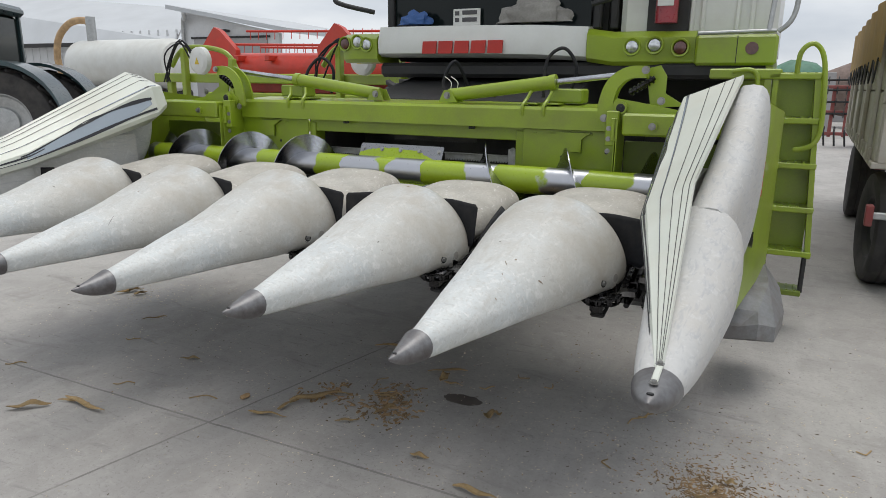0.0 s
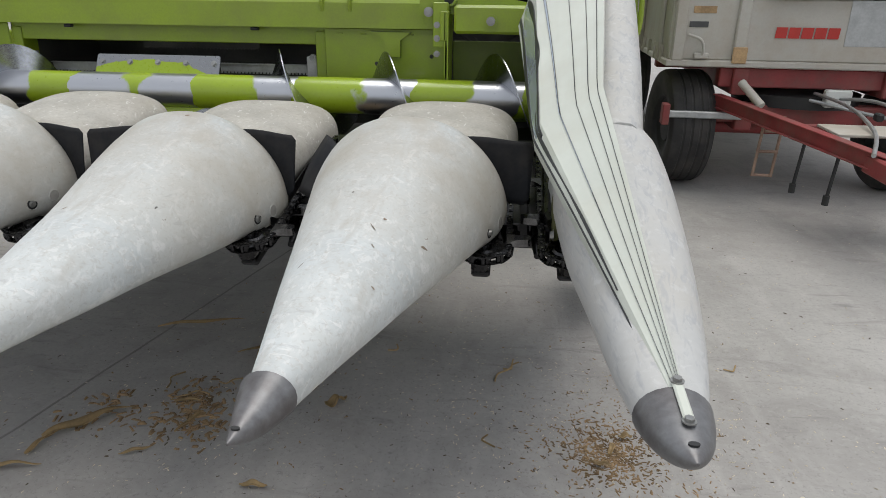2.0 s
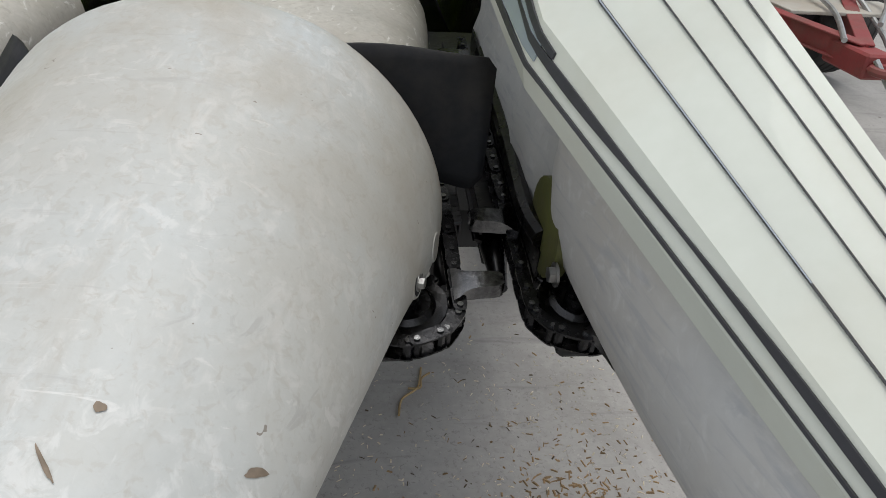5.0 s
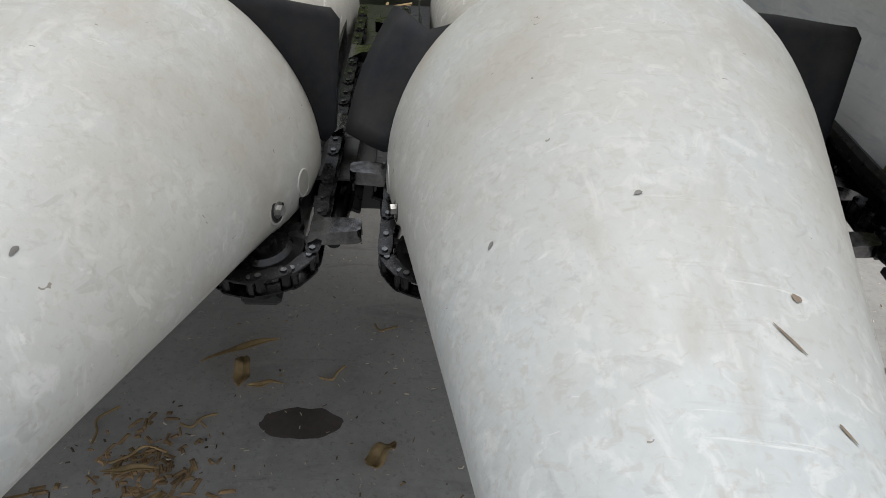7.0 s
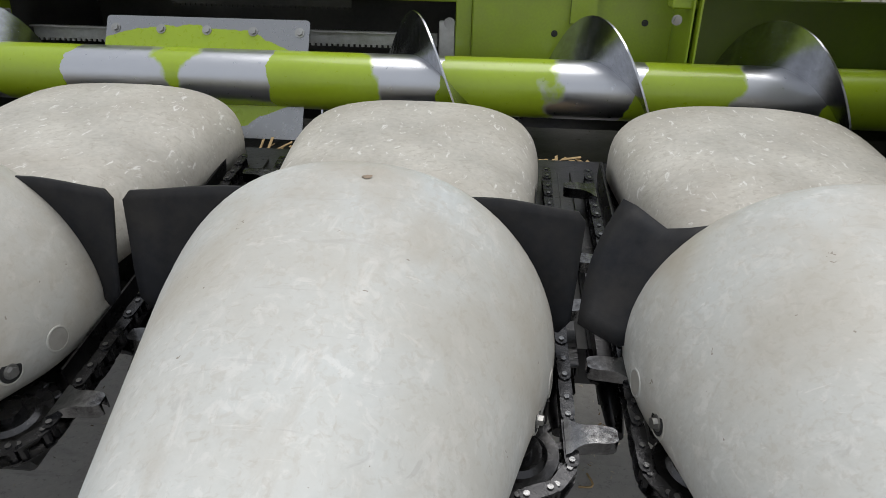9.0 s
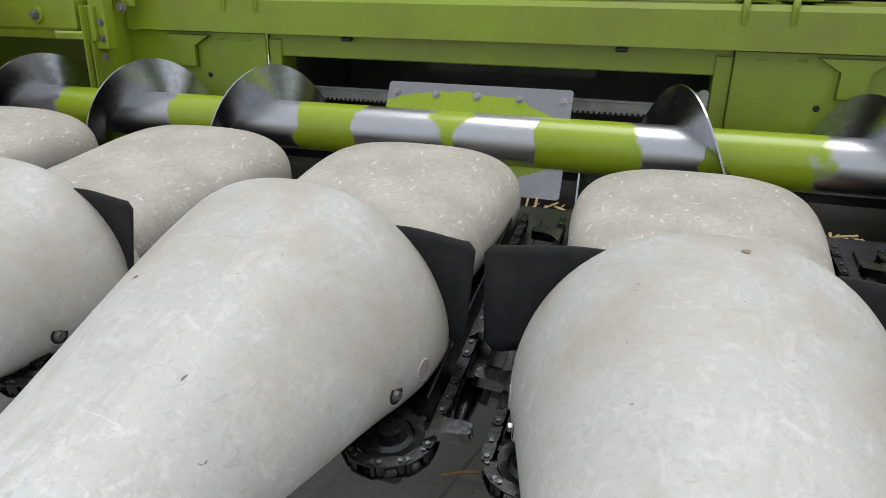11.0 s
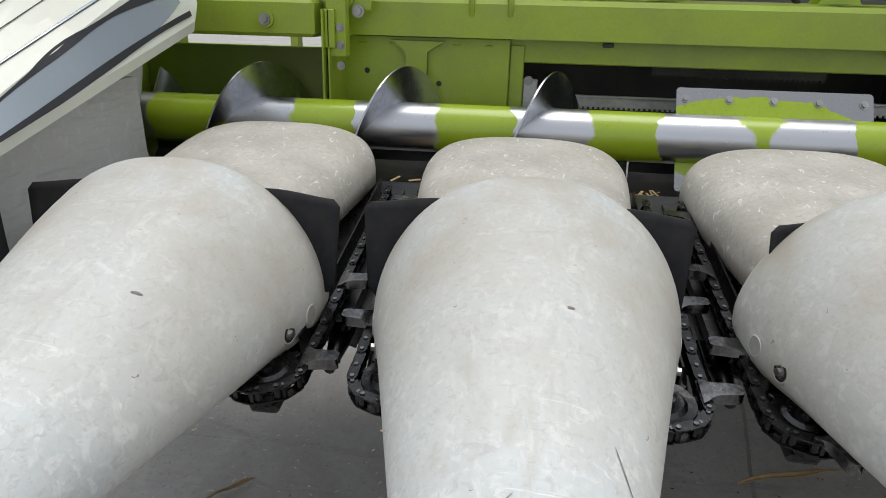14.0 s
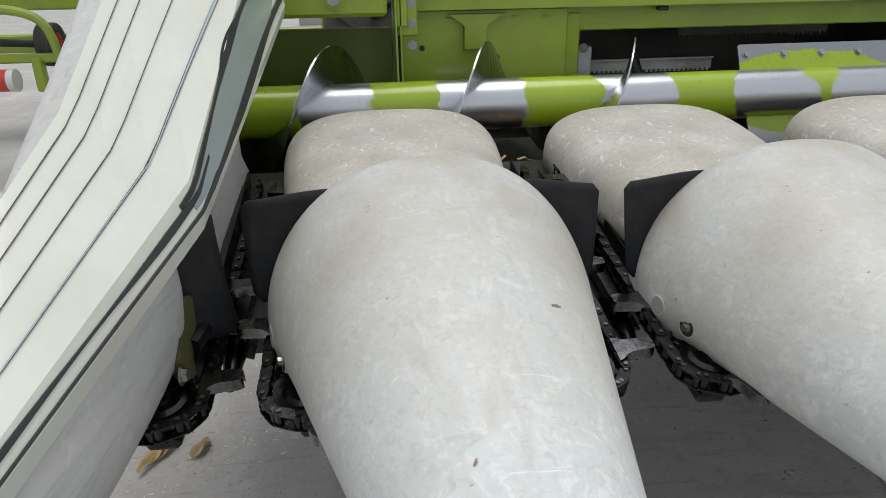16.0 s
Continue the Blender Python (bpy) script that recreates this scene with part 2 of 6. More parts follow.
M_RED = material("red_machine_paint", (0.56, 0.035, 0.016), 0.4, vary=0.1, dirt=(0.36, 0.06, 0.03), dirt_amount=0.5, dirt_scale=2, coat=0.2)
M_REDSIGN = material("red_lettering", (0.50, 0.03, 0.02), 0.4, vary=0.08)
M_CHASSIS = material("faded_red_chassis", (0.27, 0.045, 0.045), 0.6, vary=0.15, dirt=(0.16, 0.10, 0.08), dirt_amount=0.7, dirt_scale=4, bump=0.2)
M_TYRE = material("dusty_tyre_rubber", (0.032, 0.031, 0.031), 0.8, vary=0.2, dirt=(0.10, 0.09, 0.08), dirt_amount=0.6, dirt_scale=4, bump=0.25)
M_TRAILER = material("aged_white_sheet_metal", (0.52, 0.50, 0.45), 0.55, vary=0.06, dirt=(0.32, 0.24, 0.16), dirt_amount=0.6, dirt_scale=3.0, bump=0.08)
scuffed(M_TRAILER, (0.20, 0.10, 0.05), 10, 0.8, (1.0, 1.0, 0.5), 0.68, 0.75)
M_TARP = material("ochre_tarpaulin", (0.36, 0.23, 0.07), 0.75, vary=0.2, dirt=(0.22, 0.15, 0.06), dirt_amount=0.6, dirt_scale=3, bump=0.3)
M_ZINC = material("galvanised_steel", (0.42, 0.43, 0.43), 0.42, 0.7, vary=0.12, scale=14)
M_CLOTH = material("crumpled_grey_cloth", (0.27, 0.26, 0.24), 0.85, vary=0.15, bump=0.4)
M_BLUE = material("blue_paint", (0.03, 0.10, 0.30), 0.45, vary=0.1)
M_WALL = material("white_sheet_cladding", (0.62, 0.63, 0.64), 0.5, vary=0.04, dirt=(0.45, 0.45, 0.45), dirt_amount=0.3, dirt_scale=0.4)
M_ROOF = material("pale_grey_roof_sheet", (0.50, 0.52, 0.54), 0.5, vary=0.06, scale=0.5)
M_TRACTOR = material("dark_teal_tractor_paint", (0.012, 0.035, 0.04), 0.3, vary=0.15, coat=0.4, dirt=(0.06, 0.06, 0.055), dirt_amount=0.4)
M_ORANGE = material("orange_beacon_plastic", (0.75, 0.16, 0.01), 0.3, vary=0.05)
M_HUSK = material("dry_maize_husk", (0.36, 0.255, 0.125), 0.8, vary=0.3, scale=12, dirt=(0.22, 0.13, 0.05), dirt_amount=0.6, dirt_scale=14, bump=0.3, spread=0.25)
M_COB = material("maize_cob", (0.45, 0.30, 0.16), 0.8, vary=0.25, bump=0.4)
M_KERNEL = material("maize_kernels_and_chaff", (0.60, 0.53, 0.41), 0.7, vary=0.4, scale=2.0, spread=0.0)
M_LEAF = material("far_foliage", (0.07, 0.085, 0.045), 0.8, vary=0.3)
M_FARWALL = material("grey_concrete_wall", (0.33, 0.32, 0.32), 0.8, vary=0.1, scale=0.6)
M_LAMP = material("lamp_glass", (0.55, 0.57, 0.58), 0.08, 0.7, vary=0.3, scale=30, coat=0.8)
M_YELLOW = material("yellow_label", (0.62, 0.45, 0.03), 0.5, vary=0.08)
M_EXT = material("extinguisher_red", (0.30, 0.01, 0.02), 0.3, vary=0.1, coat=0.5)
M_GUARD = material("scraped_grey_paint", (0.22, 0.225, 0.23), 0.5, vary=0.15, dirt=(0.10, 0.07, 0.05), dirt_amount=0.7, dirt_scale=5)
M_BAR = material("dark_lettering_bar", (0.07, 0.07, 0.072), 0.5, vary=0.1)

# concrete yard, stained, with fine grain
M_GROUND = material("stained_concrete", (0.40, 0.385, 0.365), 0.75, vary=0.10, scale=0.9, dirt=(0.29, 0.275, 0.26), dirt_amount=0.8, dirt_scale=0.55, bump=0.25, grain=38)
scuffed(M_GROUND, (0.47, 0.45, 0.43), 1.6, 0.5, (3.0, 0.6, 1.0), 0.52, 0.70)
scuffed(M_GROUND, (0.20, 0.19, 0.18), 2.4, 0.5, (0.5, 2.4, 1.0), 0.60, 0.72)
scuffed(M_GROUND, (0.27, 0.255, 0.24), 3.5, 0.5, (1.0, 1.0, 1.0), 0.48, 0.68)
scuffed(M_GROUND, (0.50, 0.48, 0.455), 14, 0.35, (1.0, 1.4, 1.0), 0.58, 0.70)
scuffed(M_GROUND, (0.23, 0.22, 0.21), 70, 0.6, (1, 1, 1), 0.56, 0.66)
scuffed(M_GROUND, (0.52, 0.50, 0.47), 110, 0.7, (1, 1, 1), 0.62, 0.70)
scuffed(M_GROUND, (0.17, 0.165, 0.16), 7, 0.55, (0.4, 2.5, 1), 0.60, 0.75)
M_JOINT = material("dark_joint_filler", (0.25, 0.24, 0.225), 0.8, vary=0.2)
M_OIL = material("oil_stain", (0.105, 0.088, 0.08), 0.5, vary=0.2)

# ---- mesh helpers ----


def link(name, bm, mat, parent=None, label="", smooth=True, angle=0.6):
    me = bpy.data.meshes.new(name)
    bmesh.ops.recalc_face_normals(bm, faces=bm.faces)
    bm.to_mesh(me)
    bm.free()
    me.materials.append(mat)
    if smooth:
        for p in me.polygons:
            p.use_smooth = True
        me.set_sharp_from_angle(angle=angle)
    ob = new(name, me)
    if parent:
        ob.parent = parent
    if label:
        ob["label"] = label
    return ob


def part(name, bm, mat, parent, label="", smooth=True):
    return link(name, bm, mat, parent, label, smooth)


def thing(name, label, category, group="", at=(0, 0, 0), turn=0.0):
    e = new(name)
    e.location, e.rotation_euler[2] = at, radians(turn)
    return tagged(e, label, category, group)


def shell(ob, thick, offset=-1.0):
    s = ob.modifiers.new("thickness", "SOLIDIFY")
    s.thickness, s.offset = thick, offset
    return ob


def add_box(bm, lo, hi, bevel=0.004, m=None):
    c = [(a + b) / 2 for a, b in zip(lo, hi)]
    s = [abs(b - a) for a, b in zip(lo, hi)]
    r = bmesh.ops.create_cube(bm, size=1.0, matrix=Matrix.Translation(c) @ Matrix.Diagonal((*s, 1)))
    vs = r["verts"]
    if bevel:
        es = list({e for v in vs for e in v.link_edges})
        r2 = bmesh.ops.bevel(bm, geom=es, offset=min(bevel, min(s) * 0.45), segments=1, affect="EDGES", profile=0.6)
        vs = list({v for f in r2["faces"] for v in f.verts} | {v for v in vs if v.is_valid})
    if m is not None:
        bmesh.ops.transform(bm, matrix=m, verts=vs)
    return bm


def box(lo, hi, bevel=0.004, m=None):
    return add_box(bmesh.new(), lo, hi, bevel, m)


def add_rod(bm, a, b, r, r2=None, seg=14, caps=True):
    a, b = Vector(a), Vector(b)
    d = b - a
    m = Matrix.Translation((a + b) / 2) @ d.to_track_quat("Z", "Y").to_matrix().to_4x4()
    bmesh.ops.create_cone(bm, cap_ends=caps, segments=seg, radius1=r, radius2=r if r2 is None else r2, depth=d.length, matrix=m)
    return bm


def rod(a, b, r, r2=None, seg=14):
    return add_rod(bmesh.new(), a, b, r, r2, seg)


def add_loft(bm, rings, closed=True, caps=True):
    rows = [[bm.verts.new(p) for p in ring] for ring in rings]
    n = len(rows[0])
    for a, b in zip(rows, rows[1:]):
        for i in range(n if closed else n - 1):
            j = (i + 1) % n
            bm.faces.new((a[i], a[j], b[j], b[i]))
    if caps and closed:
        bm.faces.new(rows[0])
        bm.faces.new(rows[-1])
    return bm


def loft(rings, closed=True, caps=True):
    return add_loft(bmesh.new(), rings, closed, caps)


def add_tube(bm, pts, r, seg=10):
    """A bent tube through points, rounded by Catmull-Rom."""
    pts = [Vector(p) for p in pts]
    fine = []
    for i in range(len(pts) - 1):
        p0, p1, p2, p3 = pts[max(i - 1, 0)], pts[i], pts[i + 1], pts[min(i + 2, len(pts) - 1)]
        for k in range(6):
            t = k / 6
            fine.append(0.5 * (2 * p1 + (p2 - p0) * t + (2 * p0 - 5 * p1 + 4 * p2 - p3) * t * t + (3 * p1 - p0 - 3 * p2 + p3) * t ** 3))
    fine.append(pts[-1])
    rings, side = [], None
    for i, p in enumerate(fine):
        d = (fine[min(i + 1, len(fine) - 1)] - fine[max(i - 1, 0)]).normalized()
        if side is None:
            side = d.orthogonal().normalized()
        side = (side - d * side.dot(d)).normalized()
        up = d.cross(side)
        rings.append([p + r * (math.cos(a) * side + math.sin(a) * up) for a in [2 * math.pi * k / seg for k in range(seg)]])
    return add_loft(bm, rings)


def tube(pts, r, seg=10):
    return add_tube(bmesh.new(), pts, r, seg)


def add_plate(bm, outline, thick, m=None):
    """A flat plate: outline in x, z; thickness along y."""
    m = m or Matrix()
    fr = [bm.verts.new(m @ Vector((x, 0, z))) for x, z in outline]
    bk = [bm.verts.new(m @ Vector((x, thick, z))) for x, z in outline]
    bm.faces.new(fr)
    bm.faces.new(list(reversed(bk)))
    n = len(outline)
    for i in range(n):
        j = (i + 1) % n
        bm.faces.new((fr[i], fr[j], bk[j], bk[i]))
    return bm


def plate(outline, thick, m=None):
    return add_plate(bmesh.new(), outline, thick, m)


def rounded(x0, z0, x1, z1, r, n=4):
    out = []
    for cx, cz, a0 in ((x1 - r, z1 - r, 0), (x0 + r, z1 - r, 90), (x0 + r, z0 + r, 180), (x1 - r, z0 + r, 270)):
        out += [(cx + r * math.cos(radians(a0 + 90 * k / n)), cz + r * math.sin(radians(a0 + 90 * k / n))) for k in range(n + 1)]
    return out


def along(table, y):
    """Smoothly read a table of rows (y, values...) at y."""
    ys = [r[0] for r in table]
    return [float(np.interp(y, ys, [r[k] for r in table])) for k in range(1, len(table[0]))]


def smooth_rows(table, n):
    """Catmull-Rom through the rows of a table."""
    rows = [np.array(r, float) for r in table]
    out = []
    for i in range(len(rows) - 1):
        p0, p1, p2, p3 = rows[max(i - 1, 0)], rows[i], rows[i + 1], rows[min(i + 2, len(rows) - 1)]
        for k in range(n):
            t = k / n
            out.append(0.5 * (2 * p1 + (p2 - p0) * t + (2 * p0 - 5 * p1 + 4 * p2 - p3) * t * t + (3 * p1 - p0 - 3 * p2 + p3) * t ** 3))
    return out + [rows[-1]]


def bolt_mesh(r=0.012, h=0.008):
    """A hexagon head with a washer, facing -y."""
    bm = bmesh.new()
    add_rod(bm, (0, 0, 0), (0, -h * 0.3, 0), r * 1.5, seg=14)
    add_rod(bm, (0, -h * 0.3, 0), (0, -h, 0), r, seg=6)
    return bm


def wheel(name, parent, at, radius, width, rim_mat, lugs=0, turn=0.0):
    """A wheel whose axle runs along x: rounded tyre with grooves, rim and hub."""
    prof = [(0.56, 0.42), (0.70, 0.47), (0.86, 0.50), (0.955, 0.46), (0.985, 0.40)]
    for g in (-0.27, -0.09, 0.09, 0.27):
        prof += [(1.0, g * -1 + 0.075), (0.985, -g + 0.06), (0.985, -g + 0.03), (1.0, -g + 0.015)] if not lugs else [(1.0, -g)]
    prof = sorted(prof[:5], key=lambda p: p[0]) + sorted(prof[5:], key=lambda p: -p[1]) + [(r, -x) for r, x in reversed(prof[:5])]
    bm = bmesh.new()
    seg = 40
    rings = [[(width * x, radius * r * math.cos(a), radius * r * math.sin(a)) for r, x in prof] for a in [2 * math.pi * k / seg for k in range(seg + 1)]]
    add_loft(bm, rings, closed=False, caps=False)
    bars = []
    for k in range(lugs):
        for s in (-1, 1):
            a = 2 * math.pi * (k + (0.5 if s > 0 else 0)) / lugs
            m = Matrix.Rotation(a, 4, "X") @ Matrix.Translation((s * width * 0.23, 0, radius * 1.0)) @ Matrix.Rotation(s * 0.7, 4, "Z")
            bars.append(m)
    hold = part(name, bm, M_TYRE, parent)
    bar_mesh = None
    for m in bars:
        if bar_mesh is None:
            ob = part("tread_bar", box((-width * 0.3, -0.03, -0.02), (width * 0.3, 0.03, 0.035), 0.008), M_TYRE, hold)
            bar_mesh = ob.data
        else:
            ob = new("tread_bar", bar_mesh)
            ob.parent = hold
        ob.matrix_local = m
    hold.location, hold.rotation_euler[2] = at, radians(turn)
    rim = bmesh.new()
    rp = [(0.57, 0.42), (0.54, 0.40), (0.50, 0.30), (0.30, 0.22), (0.28, 0.30), (0.12, 0.32), (0.0, 0.32)]
    for s in (1, -1):
        add_loft(rim, [[(s * width * x, radius * r * math.cos(a), radius * r * math.sin(a)) for r, x in rp] for a in [2 * math.pi * k / 24 for k in range(25)]], closed=False, caps=False)
    part("rim", rim, rim_mat, hold)
    return hold


def block_letters(width, height, depth):
    """Five plain bold block shapes in a row, for a maker's mark; facing -y, centred on x, standing on z = 0."""
    bm = bmesh.new()
    w, g = width / 5 * 0.86, width / 5
    for k in range(5):
        x = -width / 2 + k * g
        add_plate(bm, [(x, 0), (x + w, 0), (x + w + 0.06 * w, height), (x + 0.06 * w, height)], depth)
    return bm

# ---- ground ----
bm = bmesh.new()
SIZE = 900
vs = [bm.verts.new(p) for p in ((-SIZE, -SIZE, 0), (SIZE, -SIZE, 0), (SIZE, SIZE, 0), (-SIZE, SIZE, 0))]
bm.faces.new(vs)
ground = tagged(link("ground", bm, M_GROUND, smooth=False), "grey stained concrete yard with scattered maize litter", "yard", kind="structure")

# ---- maize header ----
PITCH = 0.75
CENTRES = [1.5, 0.75, 0.0, -0.75, -1.5]
header = thing("corn_header", "green six-row maize header with grey-white plastic snouts, raised", "header")

# snout: y, half width, height of the widest line, height of the ridge, drop of the lower edge
SNOUT = [
    (-0.965, 0.035, 0.976, 1.005, 0.052),
    (-0.8, 0.077, 0.984, 1.042, 0.063),
    (-0.6, 0.129, 0.991, 1.089, 0.076),
    (-0.4, 0.180, 0.996, 1.135, 0.085),
    (-0.2, 0.231, 0.999, 1.200, 0.098),
    (-0.05, 0.270, 0.999, 1.247, 0.101),
    (0.06, 0.301, 0.993, 1.273, 0.100),
    (0.15, 0.314, 0.995, 1.289, 0.093),
    (0.22, 0.306, 0.994, 1.256, 0.082),
    (0.27, 0.263, 0.986, 1.205, 0.060),
]


def snout_ring(y, w, zc, top, drop, n=40):
    out = []
    for k in range(n + 13):
        u = k - 6
        if 0 <= u <= n:
            a = math.pi * u / n
            c, s = math.cos(a), math.sin(a)
            out.append((w * math.copysign(abs(c) ** 0.87, c), y, zc + (top - zc) * abs(s) ** 1.20))
        else:
            t = -u / 6 if u < 0 else (u - n) / 6
            out.append((w * (1 - 0.31 * t ** 3.5) * (1 if u < 0 else -1), y, zc - drop * t))
    return out


def hole_mark(parent, x, y, z, out, bolt):
    """A moulded screw recess in a snout's flank, with or without its bolt."""
    d = Vector(out).normalized()
    m = Matrix.Translation((x, y, z)) @ d.to_track_quat("-Y", "Z").to_matrix().to_4x4()
    turn = [2 * math.pi * k / 18 for k in range(18)]
    part("recess_rim", loft([[m @ Vector((r * math.cos(a), dep, r * math.sin(a))) for a in turn] for r, dep in ((0.0240, 0.006), (0.0215, 0.0015), (0.0195, 0.0010), (0.0175, 0.0025))], caps=False), M_SNOUT, parent)
    # disc lies at the skin; its darker colour paints the shade of a sunk hole
    part("recess", loft([[m @ Vector((r * math.cos(a), dep, r * math.sin(a))) for a in turn] for r, dep in ((0.0182, 0.0012), (0.012, 0.0018), (0.001, 0.0020))]), M_HOLE if bolt else M_RECESS, parent)
    if bolt:
        b = bolt_mesh(0.008, 0.010)
        bmesh.ops.transform(b, matrix=m @ Matrix.Translation((0, 0.003, 0)), verts=b.verts)
        part("bolt", b, M_BOLT, parent)


# grey-brown that stands for the shade in an empty recess
M_RECESS = material("recess_shade_grey", (0.36, 0.345, 0.315), 0.7, vary=0.15)
snout_mesh = None
for cx in CENTRES:
    if snout_mesh is None:
        ob = part("snout", loft([snout_ring(*r) for r in smooth_rows(SNOUT, 4)], closed=False, caps=False), M_SNOUT, header, "grey-white dusty plastic divider snout with scuffs")
        shell(ob, 0.008)
        snout_mesh = ob
        # steel nose, drooping and blunt, with a rolled rim
        nose = [(-1.104, 0.002, 0.974, 0.976, 0.003), (-1.078, 0.013, 0.968, 0.982, 0.015), (-1.040, 0.027, 0.965, 0.991, 0.031),
                (-1.000, 0.040, 0.966, 1.002, 0.044), (-0.948, 0.054, 0.970, 1.017, 0.056)]
        rings = []
        for y, w, zc, top, drop in smooth_rows(nose, 3):
            rings.append([(w * math.cos(a), y, zc + ((top - zc) if math.sin(a) > 0 else drop) * math.sin(a)) for a in [2 * math.pi * k / 20 for k in range(20)]])
        part("nose_cap", loft(rings), M_CAP, ob, "worn dark steel nose cap")
        bm = rod((0, 0, -0.002), (0, 0, 0.0015), 0.006, seg=14)
        bmesh.ops.transform(bm, matrix=Matrix.Translation((0, -1.074, 0.9835)) @ Matrix.Diagonal((1.3, 0.8, 1, 1)), verts=bm.verts)
        part("slot", bm, M_DARK, ob)
        for s in (-1, 1):
            hole_mark(ob, s * 0.2830, -0.010, 0.978, (s * 0.95, -0.27, 0.03), True)
            hole_mark(ob, s * 0.3058, 0.072, 0.984, (s, -0.20, 0.03), False)
        base = ob
    else:
        ob = copy_thing(base, Matrix.Translation((cx, 0.1, 0)))
        ob.parent = header
    # the hinged snouts sit a little askew, each in its own way
    dx, yaw, pitch, dz, dy, wide = {1.5: (-0.014, -0.082, -0.003, -0.014, -0.016, 1.026), 0.75: (-0.007, -0.001, -0.036, -0.021, 0.006, 1.005), 0.0: (-0.021, -0.014, 0.014, -0.003, 0.015, 0.986), -0.75: (-0.009, 0.003, 0.014, -0.022, 0.023, 1.002), -1.5: (-0.009, 0.058, -0.019, -0.020, 0.024, 1.019)}[cx]
    ob.matrix_basis = Matrix.Translation((cx + dx, 0.1 + dy, 1.1 + dz)) @ Matrix.Rotation(yaw, 4, "Z") @ Matrix.Rotation(pitch, 4, "X") @ Matrix.Diagonal((wide, 1, 1, 1)) @ Matrix.Translation((0, -0.1, -1.1))

# dried mud, rust spots and scratches on single snouts: snout, x, y, length, width, turn
M_MUD = material("dried_mud_and_rust", (0.27, 0.21, 0.155), 0.85, vary=0.3, scale=40)
M_SCRATCH = material("dark_scratch", (0.20, 0.19, 0.175), 0.7, vary=0.3, scale=40)
SNOUT_ROWS = smooth_rows(SNOUT, 4)


def on_snout(x, y):
    """The height of a snout's skin over a point of its plan."""
    w, zc, top, drop = along([list(r) for r in SNOUT_ROWS], y)
    q = min(0.98, abs(x) / w)
    return zc + (top - zc) * max(0.0, 1 - q ** (2 / 0.87)) ** 0.60


for cx, x, y, ln, wd, turn, mat in (
        (1.5, 0.068, -0.394, 0.007, 0.006, 0, M_MUD), (1.5, 0.163, -0.387, 0.016, 0.004, 50, M_MUD), (1.5, 0.050, -0.437, 0.024, 0.0025, -50, M_MUD), (1.5, 0.068, -0.505, 0.012, 0.0025, -50, M_MUD),
        (1.5, -0.16, -0.30, 0.006, 0.003, 70, M_SCRATCH), (1.5, -0.04, -0.30, 0.006, 0.004, 20, M_SCRATCH), (1.5, 0.10, -0.62, 0.006, 0.004, 0, M_MUD), (1.5, -0.07, -0.60, 0.016, 0.002, 60, M_SCRATCH),
        (0.75, 0.03, 0.10, 0.012, 0.008, 20, M_MUD), (0.75, -0.05, -0.45, 0.014, 0.003, 30, M_MUD), (0.75, 0.14, -0.35, 0.01, 0.003, 80, M_SCRATCH),
        (-0.75, -0.03, -0.55, 0.045, 0.0018, 50, M_SCRATCH), (-0.75, 0.06, -0.22, 0.010, 0.004, 0, M_MUD), (-0.75, -0.20, -0.33, 0.007, 0.004, 0, M_MUD), (-0.75, 0.12, -0.45, 0.05, 0.0018, -70, M_SCRATCH),
        (-1.5, 0.12, -0.25, 0.014, 0.004, 20, M_SCRATCH), (-1.5, -0.05, -0.5, 0.008, 0.003, 60, M_MUD), (0.0, -0.10, -0.15, 0.008, 0.004, 0, M_MUD), (0.0, 0.1, -0.3, 0.01, 0.002, 80, M_SCRATCH)):
    host = min((o for o in header.children if o.name.startswith("snout")), key=lambda o: abs(o.location.x - cx) if abs(o.location.x) > 0 else abs(o.matrix_basis.translation.x - cx))
    bm = bmesh.new()
    ca, sa = math.cos(radians(turn)), math.sin(radians(turn))
    ring = []
    for k in range(14):
        a = 2 * math.pi * k / 14
        r = 0.6 * (1 + 0.12 * math.sin(3 * a + cx * 5 + x * 90) + 0.08 * math.sin(5 * a + y * 70))
        u, v = ln * r * math.cos(a), wd * r * math.sin(a)
        px_, py_ = x + u * ca - v * sa, y + u * sa + v * ca
        ring.append(bm.verts.new((px_, py_, on_snout(px_, py_) + 0.0012)))
    mid = bm.verts.new((x, y, on_snout(x, y) + 0.002))
    for k in range(14):
        bm.faces.new((ring[k], ring[(k + 1) % 14], mid))
    part("mud_spot" if mat is M_MUD else "scratch", bm, mat, host)

# rubber flaps between snout and hood; the outer edge of each stands at its own reach from the row's middle
def flap_mesh(reach, curl=0.0):
    nx, nz = 8, 10
    rows = []
    for i in range(nz + 1):
        v = i / nz
        inner = 0.13 + 0.160 * math.sin(min(1.0, v * 1.02) * math.pi / 2)
        outer = reach - 0.014 * max(0.0, 1 - v * 9) ** 2 - 0.016 * max(0.0, v * 9 - 8) ** 2 - 0.012 * v
        outer = max(outer, inner + 0.012)
        row = []
        for j in range(nx + 1):
            u = j / nx
            row.append((inner + (outer - inner) * u, 0.205 + curl * u * u * 0.10 + 0.010 * math.sin(v * 3 + u * 2), 1.200 - 0.215 * v + 0.004 * math.sin(u * 5) - 0.010 * u * u * max(0.0, 1 - v * 6)))
        rows.append(row)
    return loft(rows, closed=False, caps=False)


